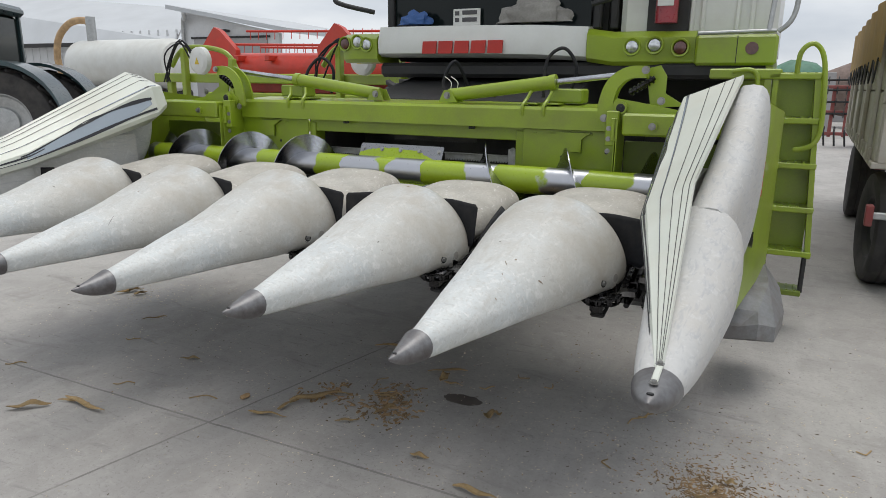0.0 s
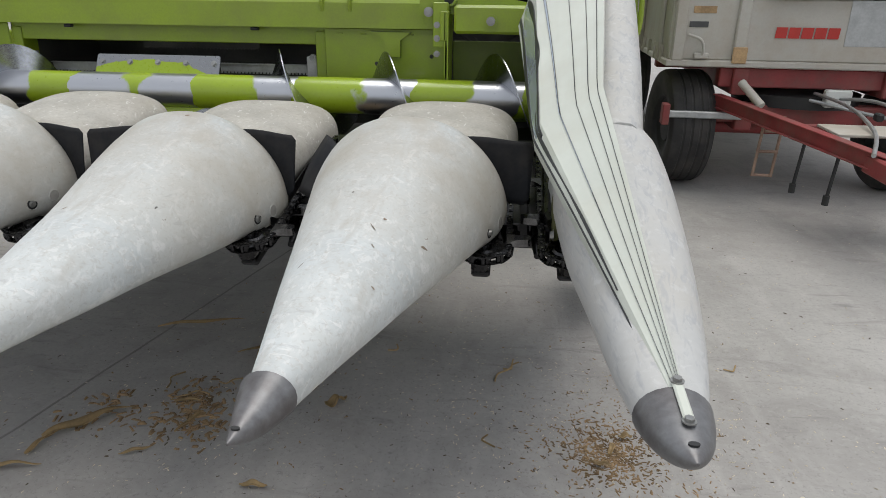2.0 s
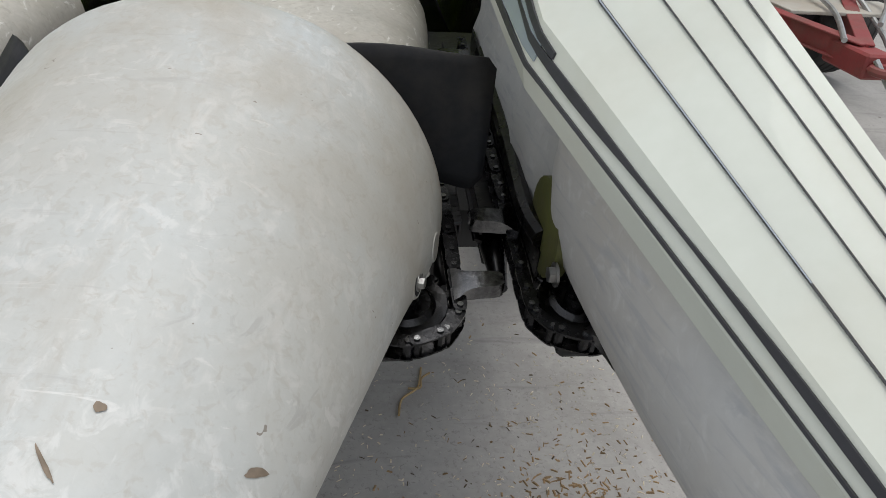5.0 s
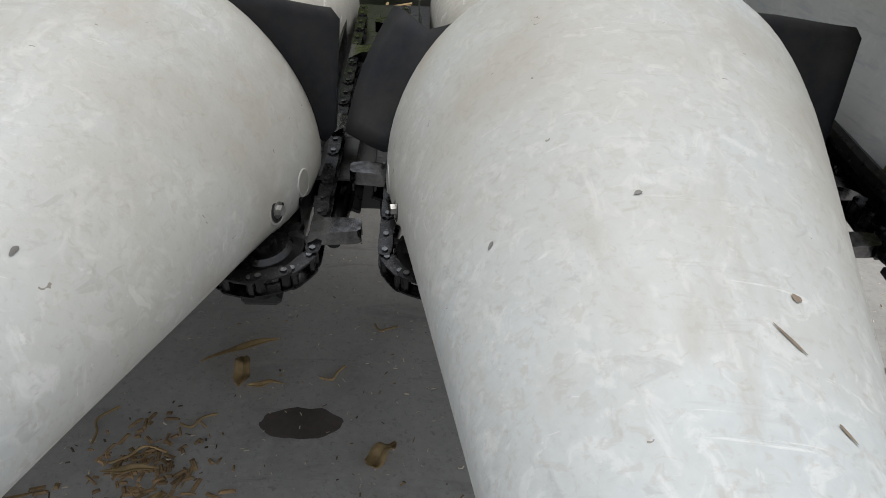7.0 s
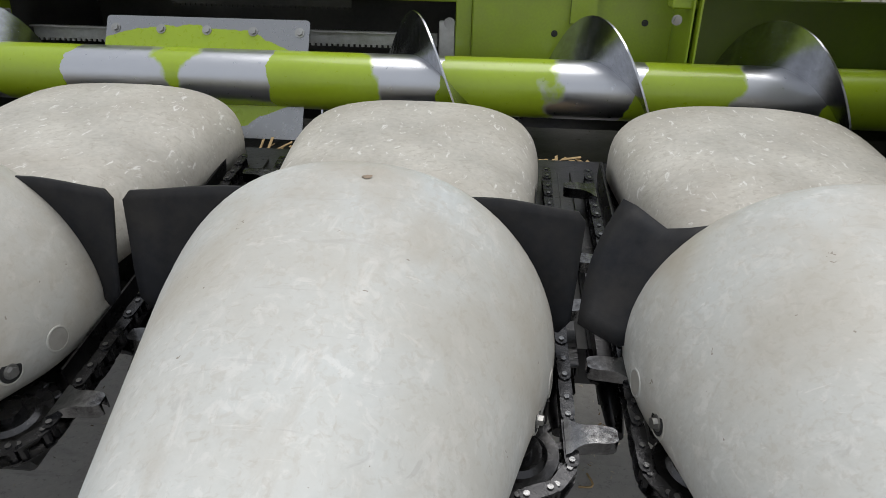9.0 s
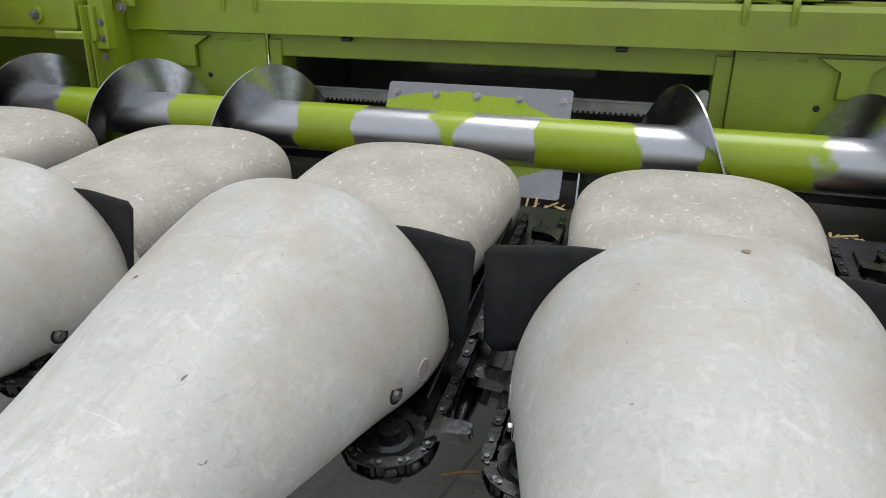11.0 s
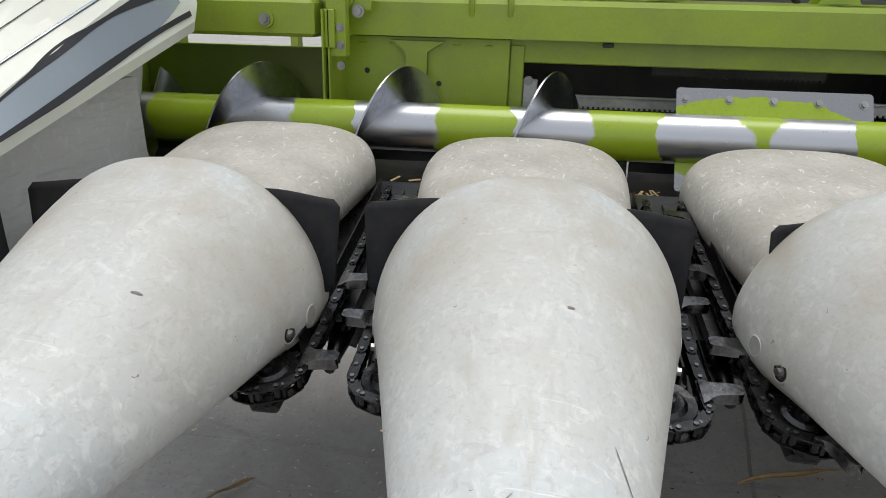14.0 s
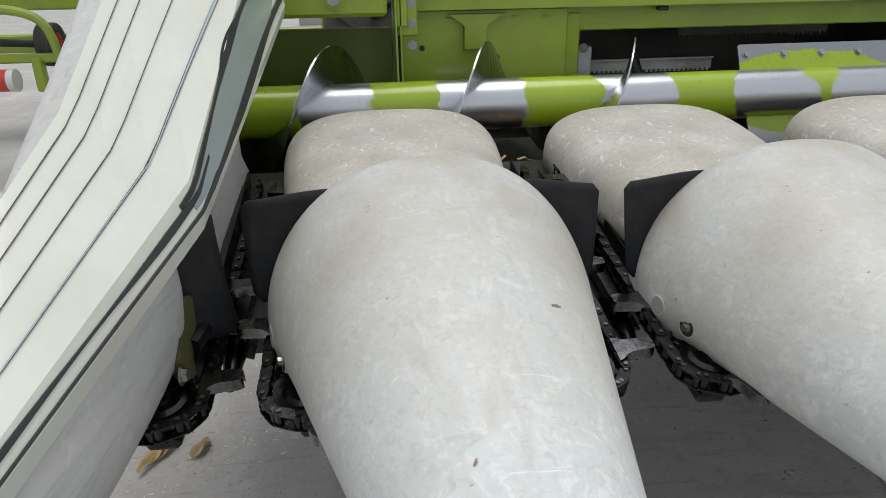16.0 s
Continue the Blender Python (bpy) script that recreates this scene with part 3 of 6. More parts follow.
def folded_flap():
    """The flap that has been bent over: a short root on the snout, then a blade creased forward and swung inward."""
    top = [(1.285, 0.20, 1.180), (1.255, 0.225, 1.163), (1.229, 0.25, 1.150), (1.210, 0.275, 1.158), (1.190, 0.305, 1.166), (1.171, 0.33, 1.168)]
    low = [(1.195, 0.165, 0.985), (1.178, 0.168, 0.980), (1.160, 0.172, 0.975), (1.140, 0.18, 0.980), (1.118, 0.19, 0.988), (1.097, 0.20, 0.996)]
    rows = []
    for i in range(9):
        v = i / 8
        rows.append([tuple(Vector(a).lerp(Vector(b), v) + Vector((-0.012, 0.015, 0.0)) * math.sin(math.pi * v)) for a, b in zip(top, low)])
    return loft(rows, closed=False, caps=False)


REACH = {(1.5, 1): 0.395, (0.75, -1): 0.400, (0.75, 1): 0.345, (0.0, -1): 0.288, (0.0, 1): 0.335,
         (-0.75, -1): 0.357, (-0.75, 1): 0.322, (-1.5, -1): 0.372, (-1.5, 1): 0.342}
for cx in CENTRES:
    for s in (-1, 1):
        if (cx, s) in REACH:
            ob = part("flap", flap_mesh(REACH[cx, s]), M_RUBBER, header, "stiff black rubber flap")
            ob.location, ob.scale = (cx, 0, 0), (s, 1, 1)
        else:
            ob = part("flap", folded_flap(), M_RUBBER, header, "bent black rubber flap")
        shell(ob, 0.006, 0)
# rear hoods over the row units
HOOD = [
    (0.18, 0.224, 1.00, 1.148), (0.30, 0.255, 1.02, 1.156), (0.55, 0.284, 1.04, 1.177), (0.80, 0.307, 1.06, 1.204),
    (0.93, 0.302, 1.06, 1.210), (1.00, 0.267, 1.05, 1.188), (1.035, 0.223, 1.04, 1.152), (1.05, 0.173, 1.04, 1.094),
]


def hood_ring(y, w, zb, top, n=36):
    out = []
    for k in range(n + 1):
        a = math.pi * k / n
        c, s = math.cos(a), math.sin(a)
        out.append((w * math.copysign(abs(c) ** 0.69, c), y, zb - 0.03 + (top - zb + 0.03) * abs(s) ** 0.56))
    return out


hood = part("hood", loft([hood_ring(*r) for r in smooth_rows(HOOD, 3)], closed=False, caps=False), M_HOOD, header, "dusty grey plastic row hood")
shell(hood, 0.008)
for k, cx in enumerate(CENTRES):
    ob = hood if k == 0 else hood.copy()
    if k:
        scene.collection.objects.link(ob)
    ob.location = {1.5: (1.539, -0.007, -0.004), 0.75: (0.75, 0.007, -0.021), 0.0: (-0.009, -0.03, 0.004), -0.75: (-0.775, 0.027, -0.007), -1.5: (-1.549, 0.023, 0.009)}[cx]

# row units: deck plates, stalk rolls, frames, gathering chains
SLOPE = math.atan2(0.15, 0.85)
ROWS_X = [2.25 - 0.375 - PITCH * k for k in range(6)]
ROW = Matrix.Translation((0, 0, 0.905)) @ Matrix.Rotation(SLOPE, 4, "X")   # row plane: y runs up the deck


def placed(bm, m):
    bmesh.ops.transform(bm, matrix=m, verts=bm.verts)
    return bm


def sprocket_mesh():
    bm = bmesh.new()
    prof = [(0.0, 0.018), (0.020, 0.018), (0.022, 0.008), (0.036, 0.010), (0.044, 0.004), (0.060, 0.006), (0.064, -0.004), (0.0, -0.008)]
    add_loft(bm, [[(r * math.cos(a), r * math.sin(a), z) for r, z in prof] for a in [2 * math.pi * k / 28 for k in range(29)]], closed=False, caps=False)
    for k in range(11):
        m = Matrix.Rotation(2 * math.pi * k / 11, 4, "Z")
        add_box(bm, (0.058, -0.008, -0.004), (0.073, 0.008, 0.004), 0.002, m)
    return bm


def link_mesh():
    """One chain link: two waisted side plates, bushes and pin heads."""
    bm = bmesh.new()
    for z in (-0.015, 0.012):
        pl = [(0.0275 * math.copysign(abs(math.cos(a)) ** 0.6, math.cos(a)), 0.0105 * math.copysign(abs(math.sin(a)) ** 0.55, math.sin(a))) for a in [2 * math.pi * k / 16 for k in range(16)]]
        add_loft(bm, [[(x, y, z) for x, y in pl], [(x, y, z + 0.003) for x, y in pl]])
    for x in (-0.017, 0.017):
        add_rod(bm, (x, 0, -0.014), (x, 0, 0.014), 0.0075, seg=8)
        add_rod(bm, (x, 0, 0.014), (x, 0, 0.0175), 0.0045, seg=8)
    return bm


def lug_mesh():
    """A gathering lug: a bent steel finger with a forked root and a turned-down lip; it points along +y."""
    bm = bmesh.new()
    prof = [(-0.008, 0.032), (0.000, 0.029), (0.008, 0.022), (0.018, 0.0175), (0.032, 0.016), (0.050, 0.0155), (0.060, 0.0135), (0.065, 0.009)]
    rings = []
    for y, w in prof:
        z, t = 0.020 + 0.007 * math.sin(min(y, 0.04) * 40), 0.0035
        d = 0.004 + 0.020 * min(1.0, max(0.0, (y + 0.01) / 0.03))
        rings.append([(-w, y, z - d), (-w, y, z), (w, y, z), (w, y, z - d), (w - t, y, z - d), (w - t, y, z - t), (-w + t, y, z - t), (-w + t, y, z - d)])
    return add_loft(bm, rings)


me_sprocket = me_link = me_lug = None
R_SP, X_CH, Y_SP = 0.075, 0.050, -0.015
for rx in ROWS_X:
    unit = new("row_unit")
    unit.parent = header
    unit.matrix_local = Matrix.Translation((rx, 0, 0)) @ ROW
    bm = bmesh.new()
    for s in (-1, 1):
        add_box(bm, (s * 0.018, 0.20, -0.035), (s * 0.085, 0.90, -0.027), 0.002)
        add_box(bm, (s * 0.016, 0.20, -0.055), (s * 0.021, 0.90, -0.027), 0.001)
    add_box(bm, (-0.11, 0.62, -0.042), (0.11, 0.98, -0.036), 0.002)
    part("deck_plate", bm, M_DECK, unit, "scoured steel stripper plate")
    bm = bmesh.new()
    for s in (-1, 1):
        add_box(bm, (s * 0.085, 0.07, -0.075), (s * 0.23, 0.95, -0.037), 0.01)
        add_box(bm, (s * 0.11, -0.055, -0.075), (s * 0.165, 0.09, -0.022), 0.012)
    add_box(bm, (-0.16, 0.80, -0.25), (0.16, 1.02, -0.05), 0.02)
    part("row_frame", bm, M_IRON, unit, "black greasy row frame")
    for s in (-1, 1):
        bm = box((s * 0.105, -0.040, -0.098), (s * 0.165, 0.075, -0.078), 0.008)
        part("roll_bearing", bm, M_DARK, unit, "black bearing block under the sprocket")
    # underbody pan, added so that less light reaches the ground below the header
    bm = loft([[(x, y, z) for x, z in ((-w, lo), (w, lo), (w, hi), (-w, hi))] for y, w, lo, hi in ((0.30, 0.20, -0.17, -0.08), (0.45, 0.27, -0.27, -0.08), (0.78, 0.29, -0.33, -0.08), (1.02, 0.27, -0.33, -0.10))])
    part("row_gearbox", bm, M_DARK, unit, "black underbody pan added to block light under the row", smooth=False)
    for s in (-1, 1):
        bm = bmesh.new()
        add_rod(bm, (s * 0.05, 0.22, -0.10), (s * 0.055, 0.82, -0.10), 0.026, 0.042, seg=12)
        add_rod(bm, (s * 0.047, 0.12, -0.105), (s * 0.05, 0.22, -0.10), 0.012, 0.026, seg=12)
        for q in range(4):
            m = Matrix.Translation((s * 0.053, 0.46, -0.10)) @ Matrix.Rotation(q * math.pi / 2 + 0.4, 4, "Y")
            add_box(bm, (0.025, -0.24, -0.004), (0.045, 0.34, 0.004), 0.001, m)
        part("stalk_roll", bm, M_IRON, unit, "fluted black stalk roll")
        bm = bmesh.new()
        rings = [[(s * (0.078 + 0.004 * q[0]), y, q[1]) for q in ((0, -0.02), (1, -0.02), (1, 0.030), (0, 0.030))] for y in (0.06, 0.30, 0.85)]
        part("chain_guide", add_loft(bm, rings), M_IRON, unit)
        chain = new("gathering_chain")
        chain.parent = unit
        chain.matrix_local = Matrix.Scale(s, 4, (1, 0, 0)) if s > 0 else Matrix.Diagonal((-1, 1, 1, 1))
        sp = new("sprocket", me_sprocket) if me_sprocket else link("sprocket", sprocket_mesh(), M_CHAIN)
        me_sprocket = sp.data
        sp.parent, sp.location = chain, (X_CH + R_SP, Y_SP, 0.0)
        # the run: round the sprocket's front, then up the deck edge
        step, arc = 0.0205, math.pi * 0.95
        n_arc = int(R_SP * arc / step)
        run = [(X_CH + R_SP - R_SP * math.cos(t), Y_SP - R_SP * math.sin(t), t) for t in [arc - arc * i / n_arc for i in range(n_arc + 1)]]
        run += [(X_CH, Y_SP + step * j, 0.0) for j in range(1, 42)]
        phase = (0 if s > 0 else 7) + int(rx * 8) % 3
        for i, (x, y, t) in enumerate(run):
            if i % 2 == 0:
                ob = new("chain_link", me_link) if me_link else link("chain_link", link_mesh(), M_CHAIN)
                if me_link is None:
                    ob.data.materials.append(M_LUG)
                    for f in ob.data.polygons:
                        if f.center.z > 0.0152 and f.area < 4e-4:
                            f.material_index = 1
                me_link = ob.data
                ob.parent, ob.location = chain, (x, y, 0.003 * (i // 2 % 2))
                ob.rotation_euler[2] = math.pi / 2 + t
            if (i + phase) % 14 == 4:
                ob = new("lug", me_lug) if me_lug else link("lug", lug_mesh(), M_LUG)
                me_lug = ob.data
                ob.parent, ob.location = chain, (x, y, 0.004)
                ob.rotation_euler[2] = math.pi / 2 + t

# auger
AX_Y, AX_Z, TUBE, FLIGHT = 1.25, 1.172, 0.085, 0.208
auger = new("auger")
auger.parent = header
auger.location = (0, AX_Y, AX_Z)


def helix(x0, x1, pitch, hand, phase, r0, r1, thick, seg=36):
    """One screw flight between x0 and x1 round the x axis; phase: the angle, in turns, at x0."""
    bm = bmesh.new()
    n = int(abs(x1 - x0) / pitch * seg)
    rings = []
    for k in range(n + 1):
        x = x0 + (x1 - x0) * k / n
        a = 2 * math.pi * (phase + hand * (x - x0) / pitch)
        c, s = math.cos(a), math.sin(a)
        rings.append([(x - thick / 2, r0 * c, r0 * s), (x - thick / 2, r1 * c, r1 * s), (x + thick / 2, r1 * c, r1 * s), (x + thick / 2, r0 * c, r0 * s)])
    return add_loft(bm, rings)


def tube_piece(x0, x1, r):
    bm = bmesh.new()
    n = 40
    return add_loft(bm, [[(x, r * math.cos(2 * math.pi * k / n), r * math.sin(2 * math.pi * k / n)) for k in range(n)] for x in np.linspace(x0, x1, 12)])


# tube paint is worn to bare steel in bands
M_AUGER = material("green_paint_worn_to_steel", (0.29, 0.40, 0.014), 0.32, vary=0.06, scale=3, bump=0.03, coat=0.3)
n_, l_ = M_AUGER.node_tree.nodes, M_AUGER.node_tree.links
b_ = n_["Principled BSDF"]
src = b_.inputs["Base Color"].links[0].from_socket
co_ = n_.new("ShaderNodeTexCoord")
sx = n_.new("ShaderNodeSeparateXYZ")
l_.new(co_.outputs["Object"], sx.inputs["Vector"])
wob = n_.new("ShaderNodeTexNoise")
wob.inputs["Scale"].default_value, wob.inputs["Detail"].default_value = 4.0, 6
l_.new(co_.outputs["Object"], wob.inputs["Vector"])
ab = n_.new("ShaderNodeMath")
ab.operation = "ABSOLUTE"
l_.new(sx.outputs["X"], ab.inputs[0])
band = n_.new("ShaderNodeMath")
band.operation = "MULTIPLY_ADD"
band.inputs[1].default_value, band.inputs[2].default_value = 1 / 0.515, 0.09
l_.new(ab.outputs[0], band.inputs[0])
add_w = n_.new("ShaderNodeMath")
add_w.operation = "MULTIPLY_ADD"
add_w.inputs[1].default_value = 0.62
l_.new(wob.outputs["Fac"], add_w.inputs[0])
l_.new(band.outputs[0], add_w.inputs[2])
fr_ = n_.new("ShaderNodeMath")
fr_.operation = "FRACT"
l_.new(add_w.outputs[0], fr_.inputs[0])
st = n_.new("ShaderNodeMapRange")
st.inputs["From Min"].default_value, st.inputs["From Max"].default_value = 0.50, 0.53
l_.new(fr_.outputs[0], st.inputs["Value"])
mx_ = n_.new("ShaderNodeMix")
mx_.data_type = "RGBA"
mx_.inputs["B"].default_value = (0.47, 0.48, 0.51, 1)
l_.new(st.outputs["Result"], mx_.inputs["Factor"])
l_.new(src, mx_.inputs["A"])
l_.new(mx_.outputs["Result"], b_.inputs["Base Color"])
l_.new(st.outputs["Result"], b_.inputs["Metallic"])

part("auger_tube", tube_piece(-2.2, 2.2, TUBE), M_AUGER, auger, "green auger tube worn to bright steel in bands")
part("flighting", helix(-2.18, -0.42, 0.515, -1, 0.143, TUBE - 0.005, FLIGHT, 0.006), M_STEEL, auger, "polished steel screw flight")
part("flighting", helix(0.42, 2.18, 0.515, 1, -0.294, TUBE - 0.005, FLIGHT, 0.006), M_STEEL, auger, "polished steel screw flight")
M_PADDLE = material("paddle_green_worn_to_steel", (0.29, 0.40, 0.014), 0.3, vary=0.06, bump=0.03)
n_, l_ = M_PADDLE.node_tree.nodes, M_PADDLE.node_tree.links
b_ = n_["Principled BSDF"]
src = b_.inputs["Base Color"].links[0].from_socket
co_, sx, wob = n_.new("ShaderNodeTexCoord"), n_.new("ShaderNodeSeparateXYZ"), n_.new("ShaderNodeTexNoise")
wob.inputs["Scale"].default_value, wob.inputs["Detail"].default_value = 7.0, 5
l_.new(co_.outputs["Object"], sx.inputs["Vector"])
l_.new(co_.outputs["Object"], wob.inputs["Vector"])


def sum_node(op, a, b, c=None):
    """A math node whose inputs are sockets or numbers."""
    m = n_.new("ShaderNodeMath")
    m.operation = op
    for k, v in enumerate((a, b, c)):
        if v is None:
            continue
        if isinstance(v, (int, float)):
            m.inputs[k].default_value = v
        else:
            l_.new(v, m.inputs[k])
    return m.outputs[0]


# bare along the upper edge and both ends, paint left in a hump over the middle
sq = sum_node("MULTIPLY", sx.outputs["X"], sx.outputs["X"])
level = sum_node("MULTIPLY_ADD", sq, 0.62, sx.outputs["Z"])
level = sum_node("MULTIPLY_ADD", wob.outputs["Fac"], 0.09, level)
bare = sum_node("GREATER_THAN", level, 0.205)
mx_ = n_.new("ShaderNodeMix")
mx_.data_type = "RGBA"
mx_.inputs["B"].default_value = (0.27, 0.275, 0.285, 1)
l_.new(bare, mx_.inputs["Factor"])
l_.new(src, mx_.inputs["A"])
l_.new(mx_.outputs["Result"], b_.inputs["Base Color"])
l_.new(bare, b_.inputs["Metallic"])
for s in (1, -1):
    bm = plate(rounded(-0.27, 0.07, 0.37, 0.185, 0.012), 0.006)
    ob = part("paddle", bm, M_PADDLE, auger, "bolted feed paddle, green paint worn to steel")
    ob.rotation_euler[0] = radians(-28) if s > 0 else radians(152)
    for k in range(5):
        b = bolt_mesh(0.010, 0.008)
        bmesh.ops.translate(b, verts=b.verts, vec=(-0.24 + k * 0.145, 0, 0.145))
        part("bolt", b, M_BOLT, ob)

M_MOUTH = material("dusty_dark_steel", (0.085, 0.082, 0.078), 0.5, 0.3, vary=0.2, scale=3, dirt=(0.13, 0.12, 0.105), dirt_amount=0.7, dirt_scale=4)
M_SLAT = material("scraped_bright_steel", (0.46, 0.46, 0.45), 0.4, 0.35, vary=0.15, dirt=(0.20, 0.18, 0.15), dirt_amount=0.6, dirt_scale=12)
# trough, back wall and beam
BACK = 1.50
bm = bmesh.new()
rings = []
for x in (-2.28, 2.28):
    rings.append([(x, y, z) for y, z in ((BACK + 0.004, 1.10), (BACK - 0.03, 1.00), (1.36, 0.93), (1.20, 0.92), (1.08, 0.955), (1.0, 1.03),
                                         (1.0, 1.02), (1.07, 0.945), (1.20, 0.905), (1.37, 0.915), (BACK - 0.015, 0.99), (BACK + 0.02, 1.10))])
part("trough", loft(rings), M_DECK, header, "scoured steel auger trough")
for s in (-1, 1):
    part("back_panel", box((s * 0.855, BACK, 1.06), (s * 1.49, BACK + 0.012, 1.470)), M_GREEN, header)
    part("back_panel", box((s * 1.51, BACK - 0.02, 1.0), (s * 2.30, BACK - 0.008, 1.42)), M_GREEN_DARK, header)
    # stiffener with a T-shaped gusset, and the pressed lip above it
    o = [(s * x, z) for x, z in ((1.10, 1.455), (1.30, 1.455), (1.245, 1.415), (1.245, 1.335), (1.165, 1.335), (1.165, 1.415))]
    part("gusset", plate(o, 0.012, Matrix.Translation((0, BACK - 0.026, 0))), M_GREEN, header)
    # larger dark plate behind the gusset, painting a shadow line round its edge
    mid = (s * 1.205, 1.41)
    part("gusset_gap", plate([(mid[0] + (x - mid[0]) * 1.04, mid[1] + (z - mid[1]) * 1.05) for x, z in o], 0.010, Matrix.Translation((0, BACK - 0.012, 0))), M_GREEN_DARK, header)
    for gx, gz in ((1.12, 1.30), (1.40, 1.34), (1.43, 1.20), (0.93, 1.12)):
        b = bolt_mesh(0.007, 0.006)
        bmesh.ops.translate(b, verts=b.verts, vec=(s * gx, BACK, gz))
        part("bolt", b, M_DARK, header)
    for k in range(5):
        part("weld", box((s * (0.92 + k * 0.12), BACK - 0.004, 1.440), (s * (0.95 + k * 0.12), BACK + 0.004, 1.447), 0.002), M_GREEN, header)
    # post beside the feeder opening with a steel wear plate
    part("opening_post", box((s * 0.80, BACK + 0.02, 1.05), (s * 0.855, BACK + 0.14, 1.45)), M_GREEN, header)
    part("wear_plate", box((s * 0.745, BACK + 0.03, 1.10), (s * 0.80, BACK + 0.06, 1.325)), M_SLAT, header)
    b = bolt_mesh(0.012, 0.012)
    bmesh.ops.translate(b, verts=b.verts, vec=(s * 0.78, BACK + 0.03, 1.32))
    part("bolt", b, M_BOLT, header)
part("lintel", box((-0.855, BACK + 0.03, 1.385), (0.855, BACK + 0.05, 1.48)), M_GREEN, header)
bm = bmesh.new()
prof = [(1.455, 1.472), (1.455, 1.590), (1.468, 1.608), (1.80, 1.625), (1.80, 1.472)]
add_loft(bm, [[(x, y, z) for y, z in prof] for x in (-1.46, 1.46)])
part("main_beam", bm, M_GREEN, header, "green box beam")
for x in (-0.5, 0.5):
    part("beam_clip", box((x - 0.02, 1.47, 1.452), (x + 0.02, 1.50, 1.468)), M_DARK, header)

# feeder house mouth: dark walls, slats and serrated strips behind the auger
for lo, hi in (((-0.86, 2.30, 0.95), (0.86, 2.34, 1.62)), ((-0.88, 1.56, 0.95), (-0.862, 2.34, 1.62)), ((0.862, 1.56, 0.95), (0.88, 2.34, 1.62)),
               ((-0.86, 1.56, 0.93), (0.86, 2.34, 0.95)), ((-0.86, 1.82, 1.44), (0.86, 2.34, 1.46))):
    part("feeder_lining", box(lo, hi, 0), M_MOUTH, header, "dark feeder mouth lining")
for k, (x0, x1, y, z) in enumerate(((-0.75, -0.19, 1.66, 1.215), (0.22, 0.73, 1.66, 1.225), (-0.28, 0.40, 1.80, 1.335), (-0.70, 0.70, 2.1, 1.385))):
    bm = bmesh.new()
    add_box(bm, (x0, y, z), (x1, y + 0.006, z + 0.045), 0.001)
    add_box(bm, (x0, y - 0.02, z + 0.04), (x1, y + 0.006, z + 0.046), 0.001)
    for q in range(int((x1 - x0) / 0.02)):
        add_box(bm, (x0 + q * 0.02, y - 0.002, z - 0.008), (x0 + q * 0.02 + 0.010, y + 0.006, z + 0.001), 0)
    part("feeder_slat", bm, M_SLAT if k < 2 else M_MOUTH, header, "toothed conveyor slat")

# crop residue lying in the trough between the hoods
scatter_rng = random.Random(5)
for x in (-1.12, -0.40, 0.36, 1.12):
    bm = bmesh.new()
    for _ in range(60):
        px, py = x + scatter_rng.gauss(0, 0.06), 1.04 + scatter_rng.uniform(-0.03, 0.10)
        a, ln = scatter_rng.uniform(0, 3.1), scatter_rng.uniform(0.01, 0.04)
        z = 1.03 - (py - 1.0) * 0.8 + scatter_rng.uniform(0, 0.02)
        add_box(bm, (-ln, -0.004, -0.001), (ln, 0.004, 0.001), 0, Matrix.Translation((px, py, z)) @ Euler((scatter_rng.uniform(-0.5, 0.5), scatter_rng.uniform(-0.5, 0.5), a)).to_matrix().to_4x4())
    ob = link("crop_residue", bm, M_HUSK, header, "broken husk and leaf bits")
    ob["kind"] = "stuff"

# fold brackets, cylinders and end sections, mirrored about the middle


def mirror_x(bm, s):
    if s < 0:
        bmesh.ops.scale(bm, vec=(-1, 1, 1), verts=bm.verts)
    return bm


def arc_arm():
    """The swan-neck folding arm: a plate bent over from the beam's hinge to the rod's pin."""
    bm = bmesh.new()
    mid = [(1.40, 1.56), (1.405, 1.66), (1.44, 1.755), (1.52, 1.815), (1.62, 1.82)]
    half = [0.045, 0.042, 0.038, 0.034, 0.034]
    fine = smooth_rows([(*p, h) for p, h in zip(mid, half)], 5)
    for y in (1.38, 1.47):
        rings = []
        for k, (x, z, h) in enumerate(fine):
            a, b = fine[max(k - 1, 0)], fine[min(k + 1, len(fine) - 1)]
            d = Vector((b[0] - a[0], b[1] - a[1])).normalized()
            nx, nz = -d.y * h, d.x * h
            rings.append([(x + nx, y, z + nz), (x - nx, y, z - nz), (x - nx, y + 0.014, z - nz), (x + nx, y + 0.014, z + nz)])
        add_loft(bm, rings)
    return bm


